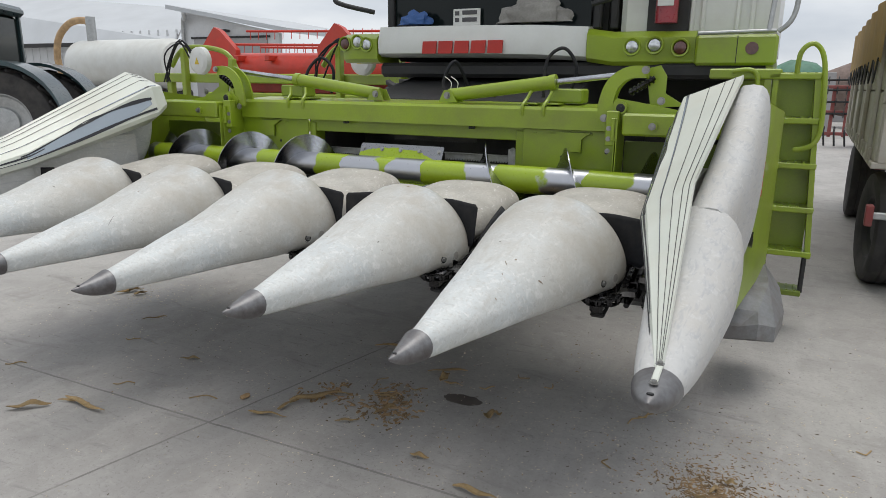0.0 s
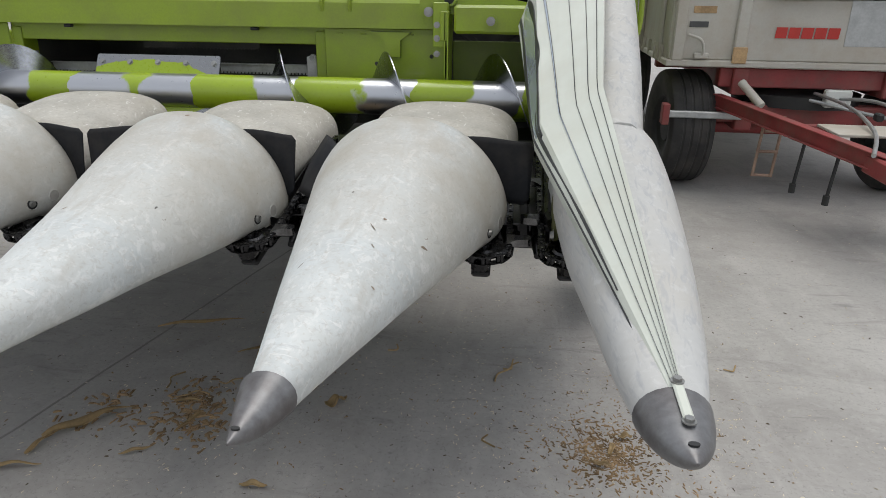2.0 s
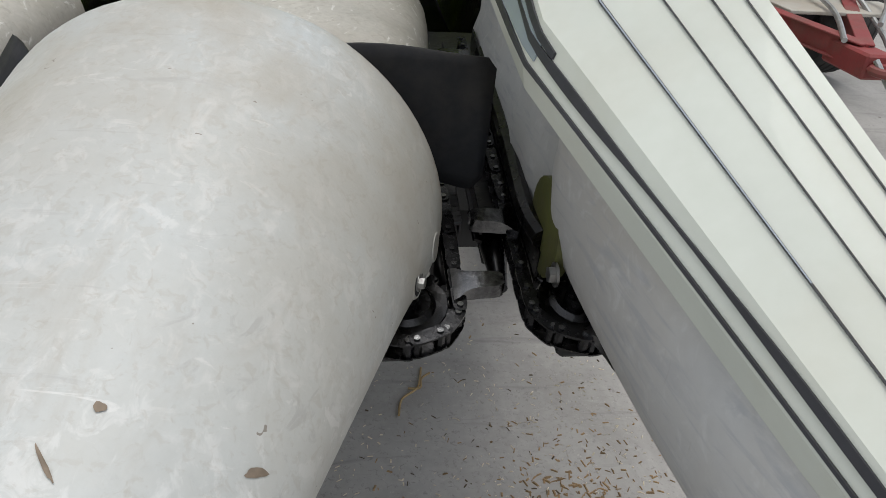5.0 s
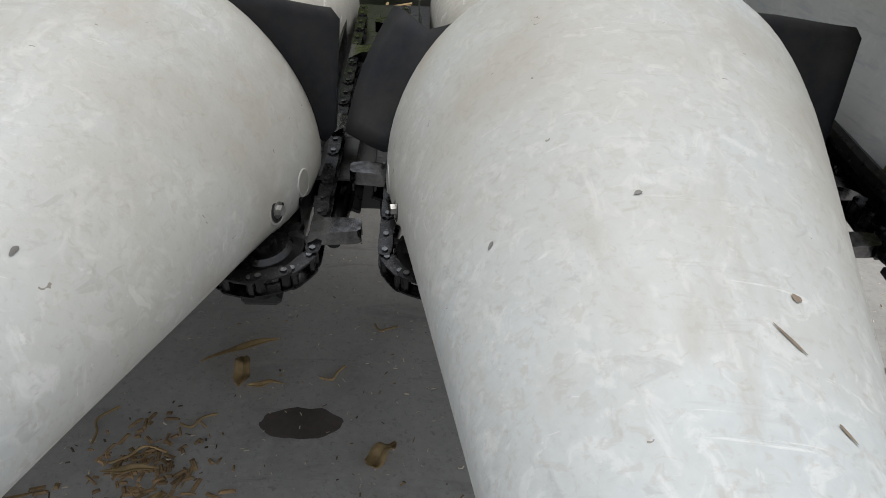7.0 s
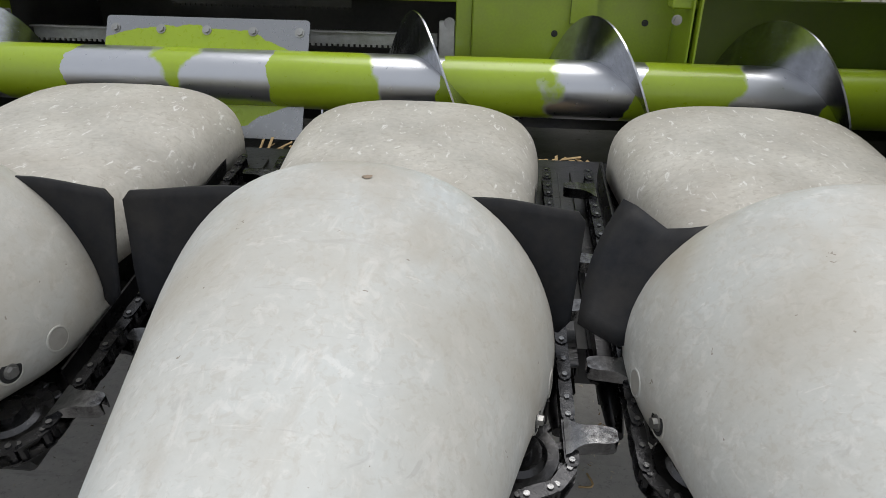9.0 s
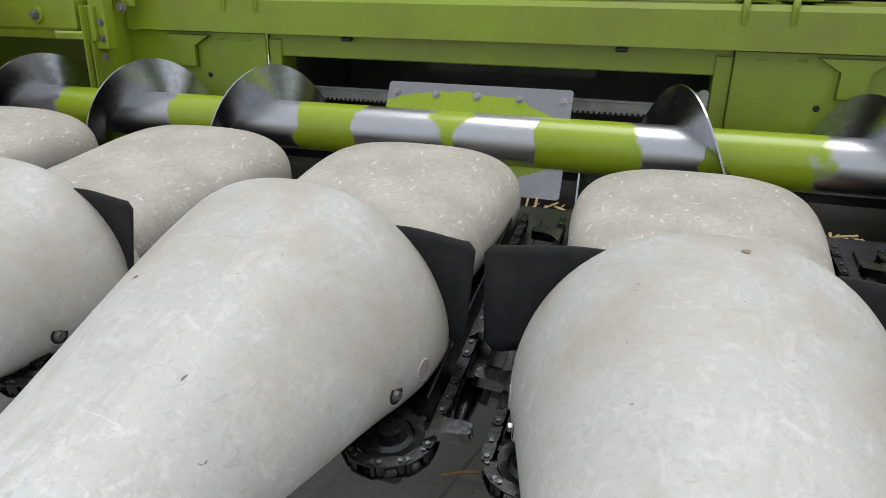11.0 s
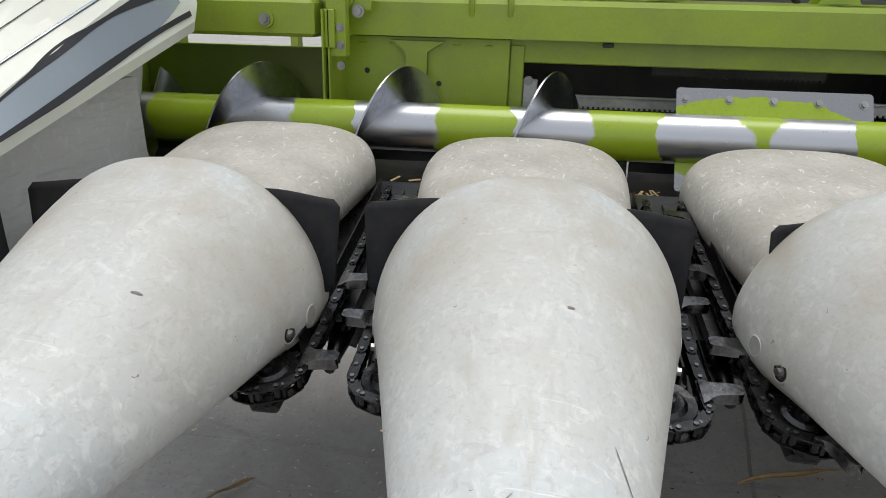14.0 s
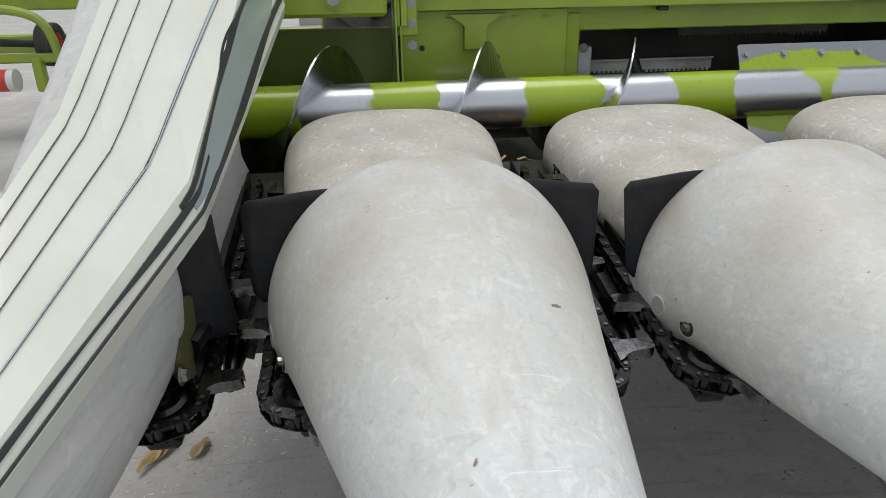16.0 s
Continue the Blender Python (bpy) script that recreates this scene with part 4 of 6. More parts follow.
for s in (-1, 1):
    part("fold_arm", mirror_x(arc_arm(), s), M_GREEN, header, "green swan-neck folding arm")
    bm = plate([(1.41, 1.60), (1.47, 1.67), (1.57, 1.655), (1.88, 1.60), (1.90, 1.545), (1.45, 1.545)], 0.012, Matrix.Translation((0, 1.37, 0)))
    part("hinge_plate", mirror_x(bm, s), M_GREEN, header)
    bm = bmesh.new()
    add_rod(bm, (1.50, 1.40, 1.617), (1.50, 1.335, 1.617), 0.036, seg=20)
    part("hinge_pin", mirror_x(bm, s), M_GREEN, header)
    bm = bmesh.new()
    add_rod(bm, (1.50, 1.336, 1.617), (1.50, 1.33, 1.617), 0.026, 0.022, seg=16)
    add_rod(bm, (1.50, 1.33, 1.617), (1.50, 1.322, 1.617), 0.012, seg=6)
    part("hinge_pin", mirror_x(bm, s), M_DARK, header)
    bm = bmesh.new()
    add_rod(bm, (1.52, 1.46, 1.70), (1.66, 1.46, 1.79), 0.014, seg=12)
    for k in range(6):
        add_rod(bm, (1.53 + 0.022 * k, 1.46, 1.706 + 0.014 * k), (1.538 + 0.022 * k, 1.46, 1.711 + 0.014 * k), 0.024, seg=12)
    part("stop_spring", mirror_x(bm, s), M_CHAIN, header)
    bm = plate([(1.64, 1.62), (1.60, 1.84), (1.68, 1.86), (1.72, 1.80), (1.72, 1.70), (1.84, 1.63)], 0.012, Matrix.Translation((0, 1.50, 0)))
    part("rod_lug", mirror_x(bm, s), M_GREEN, header)
    for x, y, z in ((1.62, 1.37, 1.83), (1.40, 1.37, 1.555), (1.72, 1.36, 1.66)):
        b = bolt_mesh(0.015, 0.016)
        bmesh.ops.translate(b, verts=b.verts, vec=(s * x, y, z))
        part("bolt", b, M_BOLT, header)
    # folding cylinder: barrel, gland, rod, end lugs
    a, g, e = Vector((0.28, 1.60, 1.665)), Vector((1.02, 1.60, 1.76)), Vector((1.62, 1.55, 1.825))
    bm = rod(a, g, 0.044, seg=20)
    add_rod(bm, g - (g - a).normalized() * 0.03, g + (g - a).normalized() * 0.012, 0.049, seg=20)
    part("cylinder_barrel", mirror_x(bm, s), M_GREEN, header, "green hydraulic cylinder")
    part("cylinder_rod", mirror_x(rod(g, e, 0.019), s), M_STEEL, header, "chromed piston rod")
    bm = bmesh.new()
    for y in (1.545, 1.645):
        cheek = plate([(0.22, 1.62), (0.36, 1.62), (0.31, 1.70), (0.26, 1.70)], 0.01, Matrix.Translation((0, y, 0)))
        part("cylinder_bracket", mirror_x(cheek, s), M_GREEN, header)
    for x in (0.86, 1.0):
        add_tube(bm, [(x, 1.46, 1.55), (x, 1.452, 1.61), (x + 0.01, 1.50, 1.65), (x + 0.03, 1.53, 1.70)], 0.011, 8)
        add_box(bm, (x - 0.02, 1.50, 1.62), (x + 0.08, 1.66, 1.63), 0.003)
    part("cylinder_cradle", mirror_x(bm, s), M_GREEN, header)
    part("valve_block", mirror_x(box((0.98, 1.62, 1.63), (1.20, 1.78, 1.72), 0.01), s), M_GREEN, header)
    b = bolt_mesh(0.016, 0.02)
    bmesh.ops.translate(b, verts=b.verts, vec=(s * 0.285, 1.545, 1.665))
    part("bolt", b, M_BOLT, header)
    # dividing plate beside the hinge, with a folded edge
    bm = bmesh.new()
    add_box(bm, (1.484, 1.28, 0.98), (1.490, BACK, 1.56), 0.001)
    add_box(bm, (1.500, 1.26, 0.98), (1.506, BACK - 0.02, 1.56), 0.001)
    add_box(bm, (1.465, 1.28, 1.43), (1.50, 1.30, 1.56), 0.003)
    add_box(bm, (1.43, 1.30, 1.40), (1.50, 1.36, 1.60), 0.004)
    part("dividing_plate", mirror_x(bm, s), M_GREEN, header)
    for z in (1.44, 1.50, 1.37):
        b = bolt_mesh(0.010, 0.01)
        bmesh.ops.translate(b, verts=b.verts, vec=(s * 1.448, 1.30, z))
        part("bolt", b, M_BOLT, header)
    # upper panel of the end section with its bolt
    bm = box((1.53, 1.255, 1.465), (2.20, 1.50, 1.590), 0.012)
    part("end_beam", mirror_x(bm, s), M_GREEN, header)
    part("bolt_boss", rod((s * 1.70, 1.262, 1.522), (s * 1.70, 1.243, 1.522), 0.030, seg=18), M_GREEN, header)
    b = bolt_mesh(0.0135, 0.018)
    bmesh.ops.translate(b, verts=b.verts, vec=(s * 1.70, 1.243, 1.522))
    part("bolt", b, M_BOLT, header)
    for x in (1.83, 1.86):
        b = bolt_mesh(0.008, 0.008)
        bmesh.ops.translate(b, verts=b.verts, vec=(s * x, BACK - 0.02, 1.20))
        part("bolt", b, M_BOLT, header)
    # end sheet and the mark on its outside
    o = [(0.73, 0.70), (1.22, 1.50), (1.35, 1.66), (1.95, 1.60), (1.95, 0.62), (1.0, 0.60)]
    bm = loft([[(2.19 + (y - 0.73) * 0.13 + dx, y, z) for y, z in o] for dx in (0.0, 0.012)])
    part("end_sheet", mirror_x(bm, s), M_GREEN, header, "green end sheet with decals")
    for k in range(3 if s > 0 else 0):
        y = 1.02 + 0.05 * k
        x = 2.19 + (y - 0.73) * 0.13 + 0.0125
        part("warning_label", loft([[(x + dx, y, 0.95), (x + dx + 0.004, y + 0.03, 0.95), (x + dx + 0.004, y + 0.03, 1.03), (x + dx, y, 1.03)] for dx in (0.0, 0.002)]), M_YELLOW, header, "yellow warning label")
    for k in range(5 if s > 0 else 0):
        x = 2.19 + (1.30 - 0.73) * 0.13 + 0.0125
        z = 1.16 + 0.05 * k
        part("maker_mark", loft([[(x + dx, 1.30, z), (x + dx + 0.013, 1.40, z), (x + dx + 0.013, 1.40, z + 0.035), (x + dx, 1.30, z + 0.035)] for dx in (0.0, 0.002)]), M_REDSIGN, header)

M_OLIVE = material("dusty_olive_paint", (0.10, 0.105, 0.03), 0.6, vary=0.25, dirt=(0.09, 0.075, 0.05), dirt_amount=0.8, dirt_scale=14)
# end dividers: y, rim (x, z), crease (x, z), outer edge (x, z), hem (x, z)
COVER = [
    (-0.955, 2.098, 1.008, 2.102, 1.020, 2.120, 1.030, 2.106, 0.996),
    (0.00, 1.880, 1.240, 1.898, 1.290, 2.066, 1.402, 1.965, 1.175),
    (0.98, 1.824, 1.515, 1.885, 1.690, 2.150, 1.800, 1.95, 1.42),
    (1.10, 1.87, 1.570, 1.92, 1.700, 2.14, 1.775, 1.96, 1.48),
]
BODY = [  # y, centre x, half width, bottom, top
    (-0.965, 2.113, 0.060, 0.915, 1.016), (-0.80, 2.117, 0.090, 0.897, 1.064), (-0.55, 2.120, 0.121, 0.885, 1.135),
    (-0.30, 2.117, 0.147, 0.87, 1.200), (-0.10, 2.113, 0.157, 0.865, 1.265), (0.02, 2.108, 0.158, 0.87, 1.300), (0.06, 2.103, 0.148, 0.88, 1.285),
]
FAIRING = [
    (0.00, 2.125, 0.070, 0.96, 1.300), (0.10, 2.130, 0.085, 0.95, 1.335), (0.50, 2.165, 0.098, 0.93, 1.500),
    (0.85, 2.185, 0.100, 0.95, 1.690), (1.05, 2.195, 0.098, 1.10, 1.755), (1.14, 2.195, 0.088, 1.25, 1.735), (1.19, 2.195, 0.05, 1.45, 1.68),
]
for s in (-1, 1):
    div = new("end_divider")
    div.parent = header

    def oval(y, cx, w, lo, hi, power=0.85, n=24):
        return [(s * (cx + w * math.copysign(abs(math.cos(a)) ** power, math.cos(a))), y, (lo + hi) / 2 + (hi - lo) / 2 * math.copysign(abs(math.sin(a)) ** power, math.sin(a))) for a in [2 * math.pi * k / n for k in range(n)]]

    part("lower_body", loft([oval(*r) for r in smooth_rows(BODY, 3)]), M_BODY, div, "grey scuffed plastic divider body")
    part("fairing", loft([oval(*r, power=0.6) for r in smooth_rows(FAIRING, 3)]), M_BODY, div, "rounded grey plastic fairing")
    nose = [(-1.115, 2.113, 0.003, 0.988, 0.994), (-1.095, 2.113, 0.021, 0.966, 1.002), (-1.06, 2.113, 0.041, 0.942, 1.010), (-1.01, 2.113, 0.058, 0.922, 1.017), (-0.955, 2.113, 0.068, 0.906, 1.024)]
    part("nose_cap", loft([oval(*r, power=1.0) for r in smooth_rows(nose, 3)]), M_CAP, div, "worn dark steel nose cap")
    bm = box((-0.009, -0.05, -0.002), (0.009, 0.05, 0.006), 0.003, Matrix.Translation((s * 2.114, -0.990, 1.022)) @ Matrix.Rotation(0.10, 4, "X"))
    part("nose_strap", bm, M_COVER, div, "white strap on the nose")
    for y, z in ((-1.042, 1.016), (-0.948, 1.031)):
        b = bolt_mesh(0.008, 0.008)
        bmesh.ops.transform(b, matrix=Matrix.Translation((s * 2.114, y, z)) @ Matrix.Rotation(-math.pi / 2, 4, "X"), verts=b.verts)
        part("bolt", b, M_BOLT, div)
    bm = rod((0, 0, -0.002), (0, 0, 0.0015), 0.007, seg=14)
    bmesh.ops.transform(bm, matrix=Matrix.Translation((s * 2.113, -1.085, 1.0055)) @ Matrix.Diagonal((1.3, 0.8, 1, 1)), verts=bm.verts)
    part("slot", bm, M_DARK, div)
    # inner wall panel with its moulded offset
    rings = []
    for y in np.linspace(0.03, 0.88, 16):
        bulge = 0.022 * math.exp(-((y - 0.22) / 0.10) ** 2)
        ring = [(2.04, 0.93)]
        for k in range(10):
            z = 0.93 + 0.42 * k / 9
            ring.append((1.972 + 0.012 * k / 9 - bulge * math.exp(-((z - 1.02) / 0.07) ** 2) - (0.014 if z < 1.09 and y > 0.3 else 0), z))
        rings.append([(s * x, y, z) for x, z in ring + [(2.04, 1.35)]])
    part("inner_wall", loft(rings), M_BODY, div, "moulded grey plastic inner wall")
    # cushion flap, idler disc and chain guide at the inner side
    bm = bmesh.new()
    rings = []
    for k in range(9):
        v = k / 8
        rings.append([(s * (1.985 - 0.070 * u - 0.028 * v * u + 0.004 * math.sin(3 * v)), 0.12 + 0.05 * u * u - 0.02 * v, 1.178 - 0.228 * v) for u in [q / 6 for q in range(7)]])
    if s < 0:
        ob = part("flap", add_loft(bm, rings, closed=False, caps=False), M_RUBBER, div, "curved black rubber flap")
        shell(ob, 0.007, 0)
    part("guide_rail", tube([(s * 1.965, 0.75, 1.05), (s * 1.955, 0.35, 1.0), (s * 1.945, 0.14, 0.975), (s * 1.955, 0.06, 0.965)], 0.016, 8), M_IRON, div, "black curved guide rail")
    bm = bmesh.new()
    add_rod(bm, (s * 1.955, 0.06, 0.985), (s * 1.975, 0.06, 0.985), 0.075, seg=24)
    part("idler_disc", bm, M_OLIVE, div, "dusty green steel disc")
    b = bolt_mesh(0.012, 0.012)
    bmesh.ops.transform(b, matrix=Matrix.Translation((s * 1.958, -0.02, 0.955)) @ Matrix.Rotation(-s * math.pi / 2, 4, "Z"), verts=b.verts)
    part("bolt", b, M_BOLT, div)
    rows = [np.array(COVER[k]) * (1 - q / 4) + np.array(COVER[k + 1]) * (q / 4) for k in range(len(COVER) - 1) for q in range(4)] + [np.array(COVER[-1])]
    rings = []
    for y, ax, az, mx, mz, bx, bz, hx, hz in rows:
        pts = [(hx, hz), (ax + 0.006, az - 0.030 * min(1, (y + 0.955) * 2)), (ax, az)]
        pts += [(ax + (mx - ax) * f, az + (mz - az) * f) for f in (0.5, 1.0)]
        pts += [(mx + (bx - mx) * f, mz + (bz - mz) * f) for f in (0.33, 0.66, 1.0)]
        pts += [(bx + 0.004, bz - 0.015), (bx - 0.01, bz - 0.04), (mx + 0.02, mz - 0.06 * min(1, (y + 0.955) * 2))]
        rings.append([(s * x, y, z) for x, z in pts])
    part("cover", loft(rings), M_COVER, div, "cream-white faceted divider cover with pinstripes", smooth=False)

    def on_cover(y, f):
        """A point on the cover's side (f 0 to 1) or top (f 1 to 2)."""
        ax, az, mx, mz, bx, bz = along([list(r[:7]) for r in rows], y)
        if f <= 1:
            return Vector((s * (ax + (mx - ax) * f), y, az + (mz - az) * f)), Vector((-s * (mz - az), 0, s * 0 + (mx - ax))).normalized()
        f -= 1
        return Vector((s * (mx + (bx - mx) * f), y, mz + (bz - mz) * f)), Vector((-s * (bz - mz), 0, (bx - mx))).normalized()

    def ribbon(y0, y1, f0, f1, w0, w1, mat, name, lift=0.003, n=26):
        bm = bmesh.new()
        rings = []
        for k in range(n + 1):
            u = k / n
            y = y0 + (y1 - y0) * u
            f = f0(u) if callable(f0) else f0 + (f1 - f0) * u
            w = w0(u) if callable(w0) else w0 + (w1 - w0) * u
            pa, na = on_cover(y, max(0.0, f - w / 2))
            pb, nb = on_cover(y, min(2.0, f + w / 2))
            rings.append([pa + na * lift, pb + nb * lift, pb + nb * 0.0005, pa + na * 0.0005])
        add_loft(bm, rings)
        return part(name, bm, mat, div)

    def bent(f_front, f_rear):
        """A line that keeps its share of the cover up to the elbow, then drifts to another."""
        return lambda u: f_front + (f_rear - f_front) * max(0.0, (u - 0.48) / 0.52)

    ribbon(-0.95, 1.05, bent(1.30, 1.06), 0, lambda u: 0.014 + 0.05 * max(0.0, u - 0.4), 0, M_BLACK, "pinstripe")
    ribbon(-0.40, 1.05, lambda u: bent(1.30, 1.06)(0.275 + 0.725 * u), 0, lambda u: 0.008 + 0.05 * max(0.0, u - 0.35), 0, M_SILVER, "pinstripe", 0.0036)
    for fa, fb in ((1.57, 1.43), (1.77, 1.70), (1.91, 1.87)):
        ribbon(-0.95, 1.06, bent(fa, fb), 0, 0.008, 0.006, M_BLACK, "pinstripe")
    ribbon(-0.02, 0.94, lambda u: 0.47, 0, lambda u: 0.10 + 0.76 * math.sin(math.pi * min(1, 0.12 + u * 0.86)) ** 0.8, 0, M_SILVER, "decal", 0.0022)
    ribbon(-0.05, 0.95, lambda u: 0.52 + 0.42 * math.sin(math.pi * min(1, 0.12 + u * 0.84)) ** 0.8, 0, lambda u: 0.08 + 0.10 * math.sin(u * 8 + 1) ** 2, 0, M_BLACK, "decal_edge", 0.0034)
    ribbon(-0.85, 0.97, lambda u: 0.12 + 0.06 * math.sin(u * 9), 0, lambda u: 0.09 + 0.10 * max(0.0, math.sin(u * 7 - 3)), 0, M_BLACK, "decal_edge", 0.0036)
    ribbon(-0.70, 0.10, lambda u: 0.60 + 0.1 * math.sin(u * 6), 0, lambda u: 0.16 - 0.08 * math.cos(u * 12.5), 0, M_BLACK, "decal_tail", 0.0028)

# header's side skid, behind the end sheet
rings = []
for y, x0, x1, z0, z1 in ((1.30, 2.14, 2.36, 0.33, 0.42), (1.38, 2.10, 2.45, 0.30, 0.50), (1.62, 2.09, 2.49, 0.33, 0.61), (1.9, 2.09, 2.46, 0.40, 0.66)):
    rings.append([(x0, y, z0), (x1, y, z0 + 0.03), (x1, y, z0 + 0.12), (x1 - 0.10, y, z1), (x0 + 0.05, y, z1), (x0, y, z0 + 0.14)])
guard = part("side_guard", loft(rings), M_GUARD, header, "scraped grey sheet-metal guard", smooth=False)
part("guard_arm", box((2.12, 1.6, 0.5), (2.19, 1.75, 0.8), 0.01), M_DARK, header)

# hoses over the beam
for pts in (((0.22, 1.75, 1.62), (0.14, 1.78, 1.74), (0.20, 1.85, 1.90), (0.25, 2.0, 1.70)), ((0.90, 1.75, 1.66), (0.90, 1.8, 1.90), (1.0, 1.85, 1.98), (1.09, 1.85, 1.85), (1.04, 1.85, 1.66)),
            ((-1.0, 1.75, 1.62), (-1.08, 1.8, 1.80), (-0.98, 1.85, 1.93), (-0.86, 1.85, 1.84), (-0.88, 1.85, 1.66)), ((0.30, 1.75, 1.62), (0.36, 1.8, 1.72), (0.5, 1.9, 1.66))):
    part("hose", tube(pts, 0.012, 8), M_RUBBER, header, "black hydraulic hose")
for x, y in ((0.27, 1.62), (0.31, 1.64)):
    part("cable_tie", tube([(x, y, 1.69), (x + 0.01, y, 1.75), (x - 0.04, y, 1.79)], 0.003, 6), M_WHITE, header)

# ---- combine ----
combine = thing("combine_harvester", "green and white combine harvester parked behind its maize header", "combine")
CY = 2.90
rings = [[(x, y, z) for y, z in ((CY + b, 1.97 - d), (CY - 0.06 + b, 2.00 - d), (CY - 0.07 + b, 2.10 - d), (CY - 0.02 + b, 2.235 - d), (CY + 0.25, 2.25 - d), (CY + 0.25, 1.97 - d))]
         for x, b, d in ((-1.08, 0.06, -0.01), (-0.6, 0.01, -0.005), (-0.1, 0.0, 0.0), (0.45, 0.02, 0.01), (0.87, 0.08, 0.03))]
part("front_band", loft(rings), M_WHITE, combine, "white cab front band")
bm = block_letters(0.78, 0.105, 0.012)
bmesh.ops.translate(bm, verts=bm.verts, vec=(-0.19, CY - 0.084, 2.0))
part("maker_mark", bm, M_REDSIGN, combine, "red maker's mark")


def lamp_cluster(s):
    pod = bmesh.new()
    x0, x1 = (0.88, 1.70) if s > 0 else (-1.50, -1.09)
    prof = [(CY + 0.03, 1.93), (CY - 0.01, 1.96), (CY - 0.02, 2.14), (CY + 0.05, 2.19), (CY + 0.40, 2.20), (CY + 0.40, 1.93)]
    add_loft(pod, [[(x, y + (abs(x) > 1.45) * 0.06, z - (0.03 if x > 1.0 else 0)) for y, z in prof] for x in np.linspace(x0, x1, 5)])
    pod_ob = part("lamp_pod", pod, M_GREEN, combine)
    spots = ((1.24, 2.04, M_LAMP), (1.41, 2.05, M_LAMP), (1.60, 2.03, M_LENSDARK)) if s > 0 else ((-1.44, 2.10, M_LENSDARK), (-1.30, 2.115, M_LAMP), (-1.20, 2.09, M_LAMP))
    for x, z, mat in spots:
        b = bmesh.new()
        add_loft(b, [[(x + r * math.cos(a), y, z + r * math.sin(a)) for a in [2 * math.pi * k / 20 for k in range(20)]] for r, y in ((0.070, CY - 0.015), (0.066, CY - 0.032), (0.055, CY - 0.028), (0.050, CY - 0.010))], caps=False)
        ring = part("lamp_ring", b, M_GREEN, pod_ob)
        b = bmesh.new()
        add_loft(b, [[(x + r * math.cos(a), y, z + r * math.sin(a)) for a in [2 * math.pi * k / 20 for k in range(20)]] for r, y in ((0.050, CY - 0.012), (0.044, CY - 0.024), (0.02, CY - 0.031), (0.002, CY - 0.033))])
        part("lens", b, mat, pod_ob, "round work lamp lens")


lamp_cluster(1)
lamp_cluster(-1)
side = part("side_panel", box((1.705, CY, 1.90), (2.27, CY + 0.5, 2.12), 0.02), M_GREEN, combine)
part("side_lamp", rod((2.10, CY - 0.012, 2.02), (2.10, CY + 0.01, 2.02), 0.045, seg=18), M_LENSDARK, combine)
part("panel_joint", box((1.995, CY - 0.002, 1.91), (2.0, CY + 0.004, 2.11), 0), M_DARK, combine)
part("windscreen", loft([[(x, CY + 0.10 + 0.18 * (1 - (x / 1.0) ** 2) * -0.5 + 0.12, z) for x in np.linspace(-1.02, 0.85, 12)] for z in (2.22, 3.3)], closed=False, caps=False), M_GLASS, combine, "dark curved windscreen")
for x, y in ((-1.06, CY + 0.22), (0.90, CY + 0.22), (1.02, CY + 0.30)):
    part("cab_pillar", box((x - 0.035, y - 0.03, 2.2), (x + 0.035, y + 0.05, 3.3), 0.012), M_DARK, combine)
part("cab_roof", box((-1.2, CY - 0.1, 3.28), (1.1, CY + 1.9, 3.45), 0.06), M_WHITE, combine)
part("cab_body", box((-1.1, CY + 0.35, 1.95), (1.0, CY + 1.9, 3.3), 0.04), M_DARK, combine)
bm = tube([(-1.52, CY - 0.05, 2.75), (-1.52, CY - 0.06, 2.52), (-1.44, CY - 0.06, 2.45), (-1.15, CY + 0.05, 2.38)], 0.022)
part("mirror_arm", bm, M_DARK, combine)
bm = tube([(0.90, CY, 2.37), (1.2, CY, 2.44), (1.62, CY, 2.50)], 0.022)
part("mirror_arm", bm, M_DARK, combine)
part("grain_tank_side", box((1.08, CY + 0.25, 2.10), (2.25, CY + 5.5, 3.4), 0.05), M_WHITE, combine, "white grain tank side")
for x in (1.62, 1.70, 1.95, 2.05):
    part("tank_rib", box((x, CY + 0.225, 2.12), (x + 0.035, CY + 0.255, 3.3), 0.008), M_WHITE, combine)
part("extinguisher", rod((1.46, CY + 0.12, 2.22), (1.46, CY + 0.12, 2.62), 0.085, seg=18), M_EXT, combine, "red fire extinguisher")
part("extinguisher_label", box((1.40, CY + 0.025, 2.34), (1.52, CY + 0.034, 2.42), 0.002), M_WHITE, combine)
part("extinguisher_niche", box((1.30, CY + 0.21, 2.15), (1.62, CY + 0.24, 3.0), 0.01), M_DARK, combine)
part("handrail", tube([(1.72, CY - 0.02, 2.13), (1.95, CY - 0.02, 2.135), (2.25, CY - 0.02, 2.14)], 0.014), M_ZINC, combine)
part("handrail", tube([(2.20, CY - 0.02, 2.14), (2.22, CY, 2.5), (2.22, CY, 3.0)], 0.018), M_ZINC, combine)
part("handrail", tube([(2.26, CY + 0.1, 2.14), (2.36, CY + 0.1, 2.30), (2.36, CY + 0.1, 2.9)], 0.018), M_ZINC, combine)
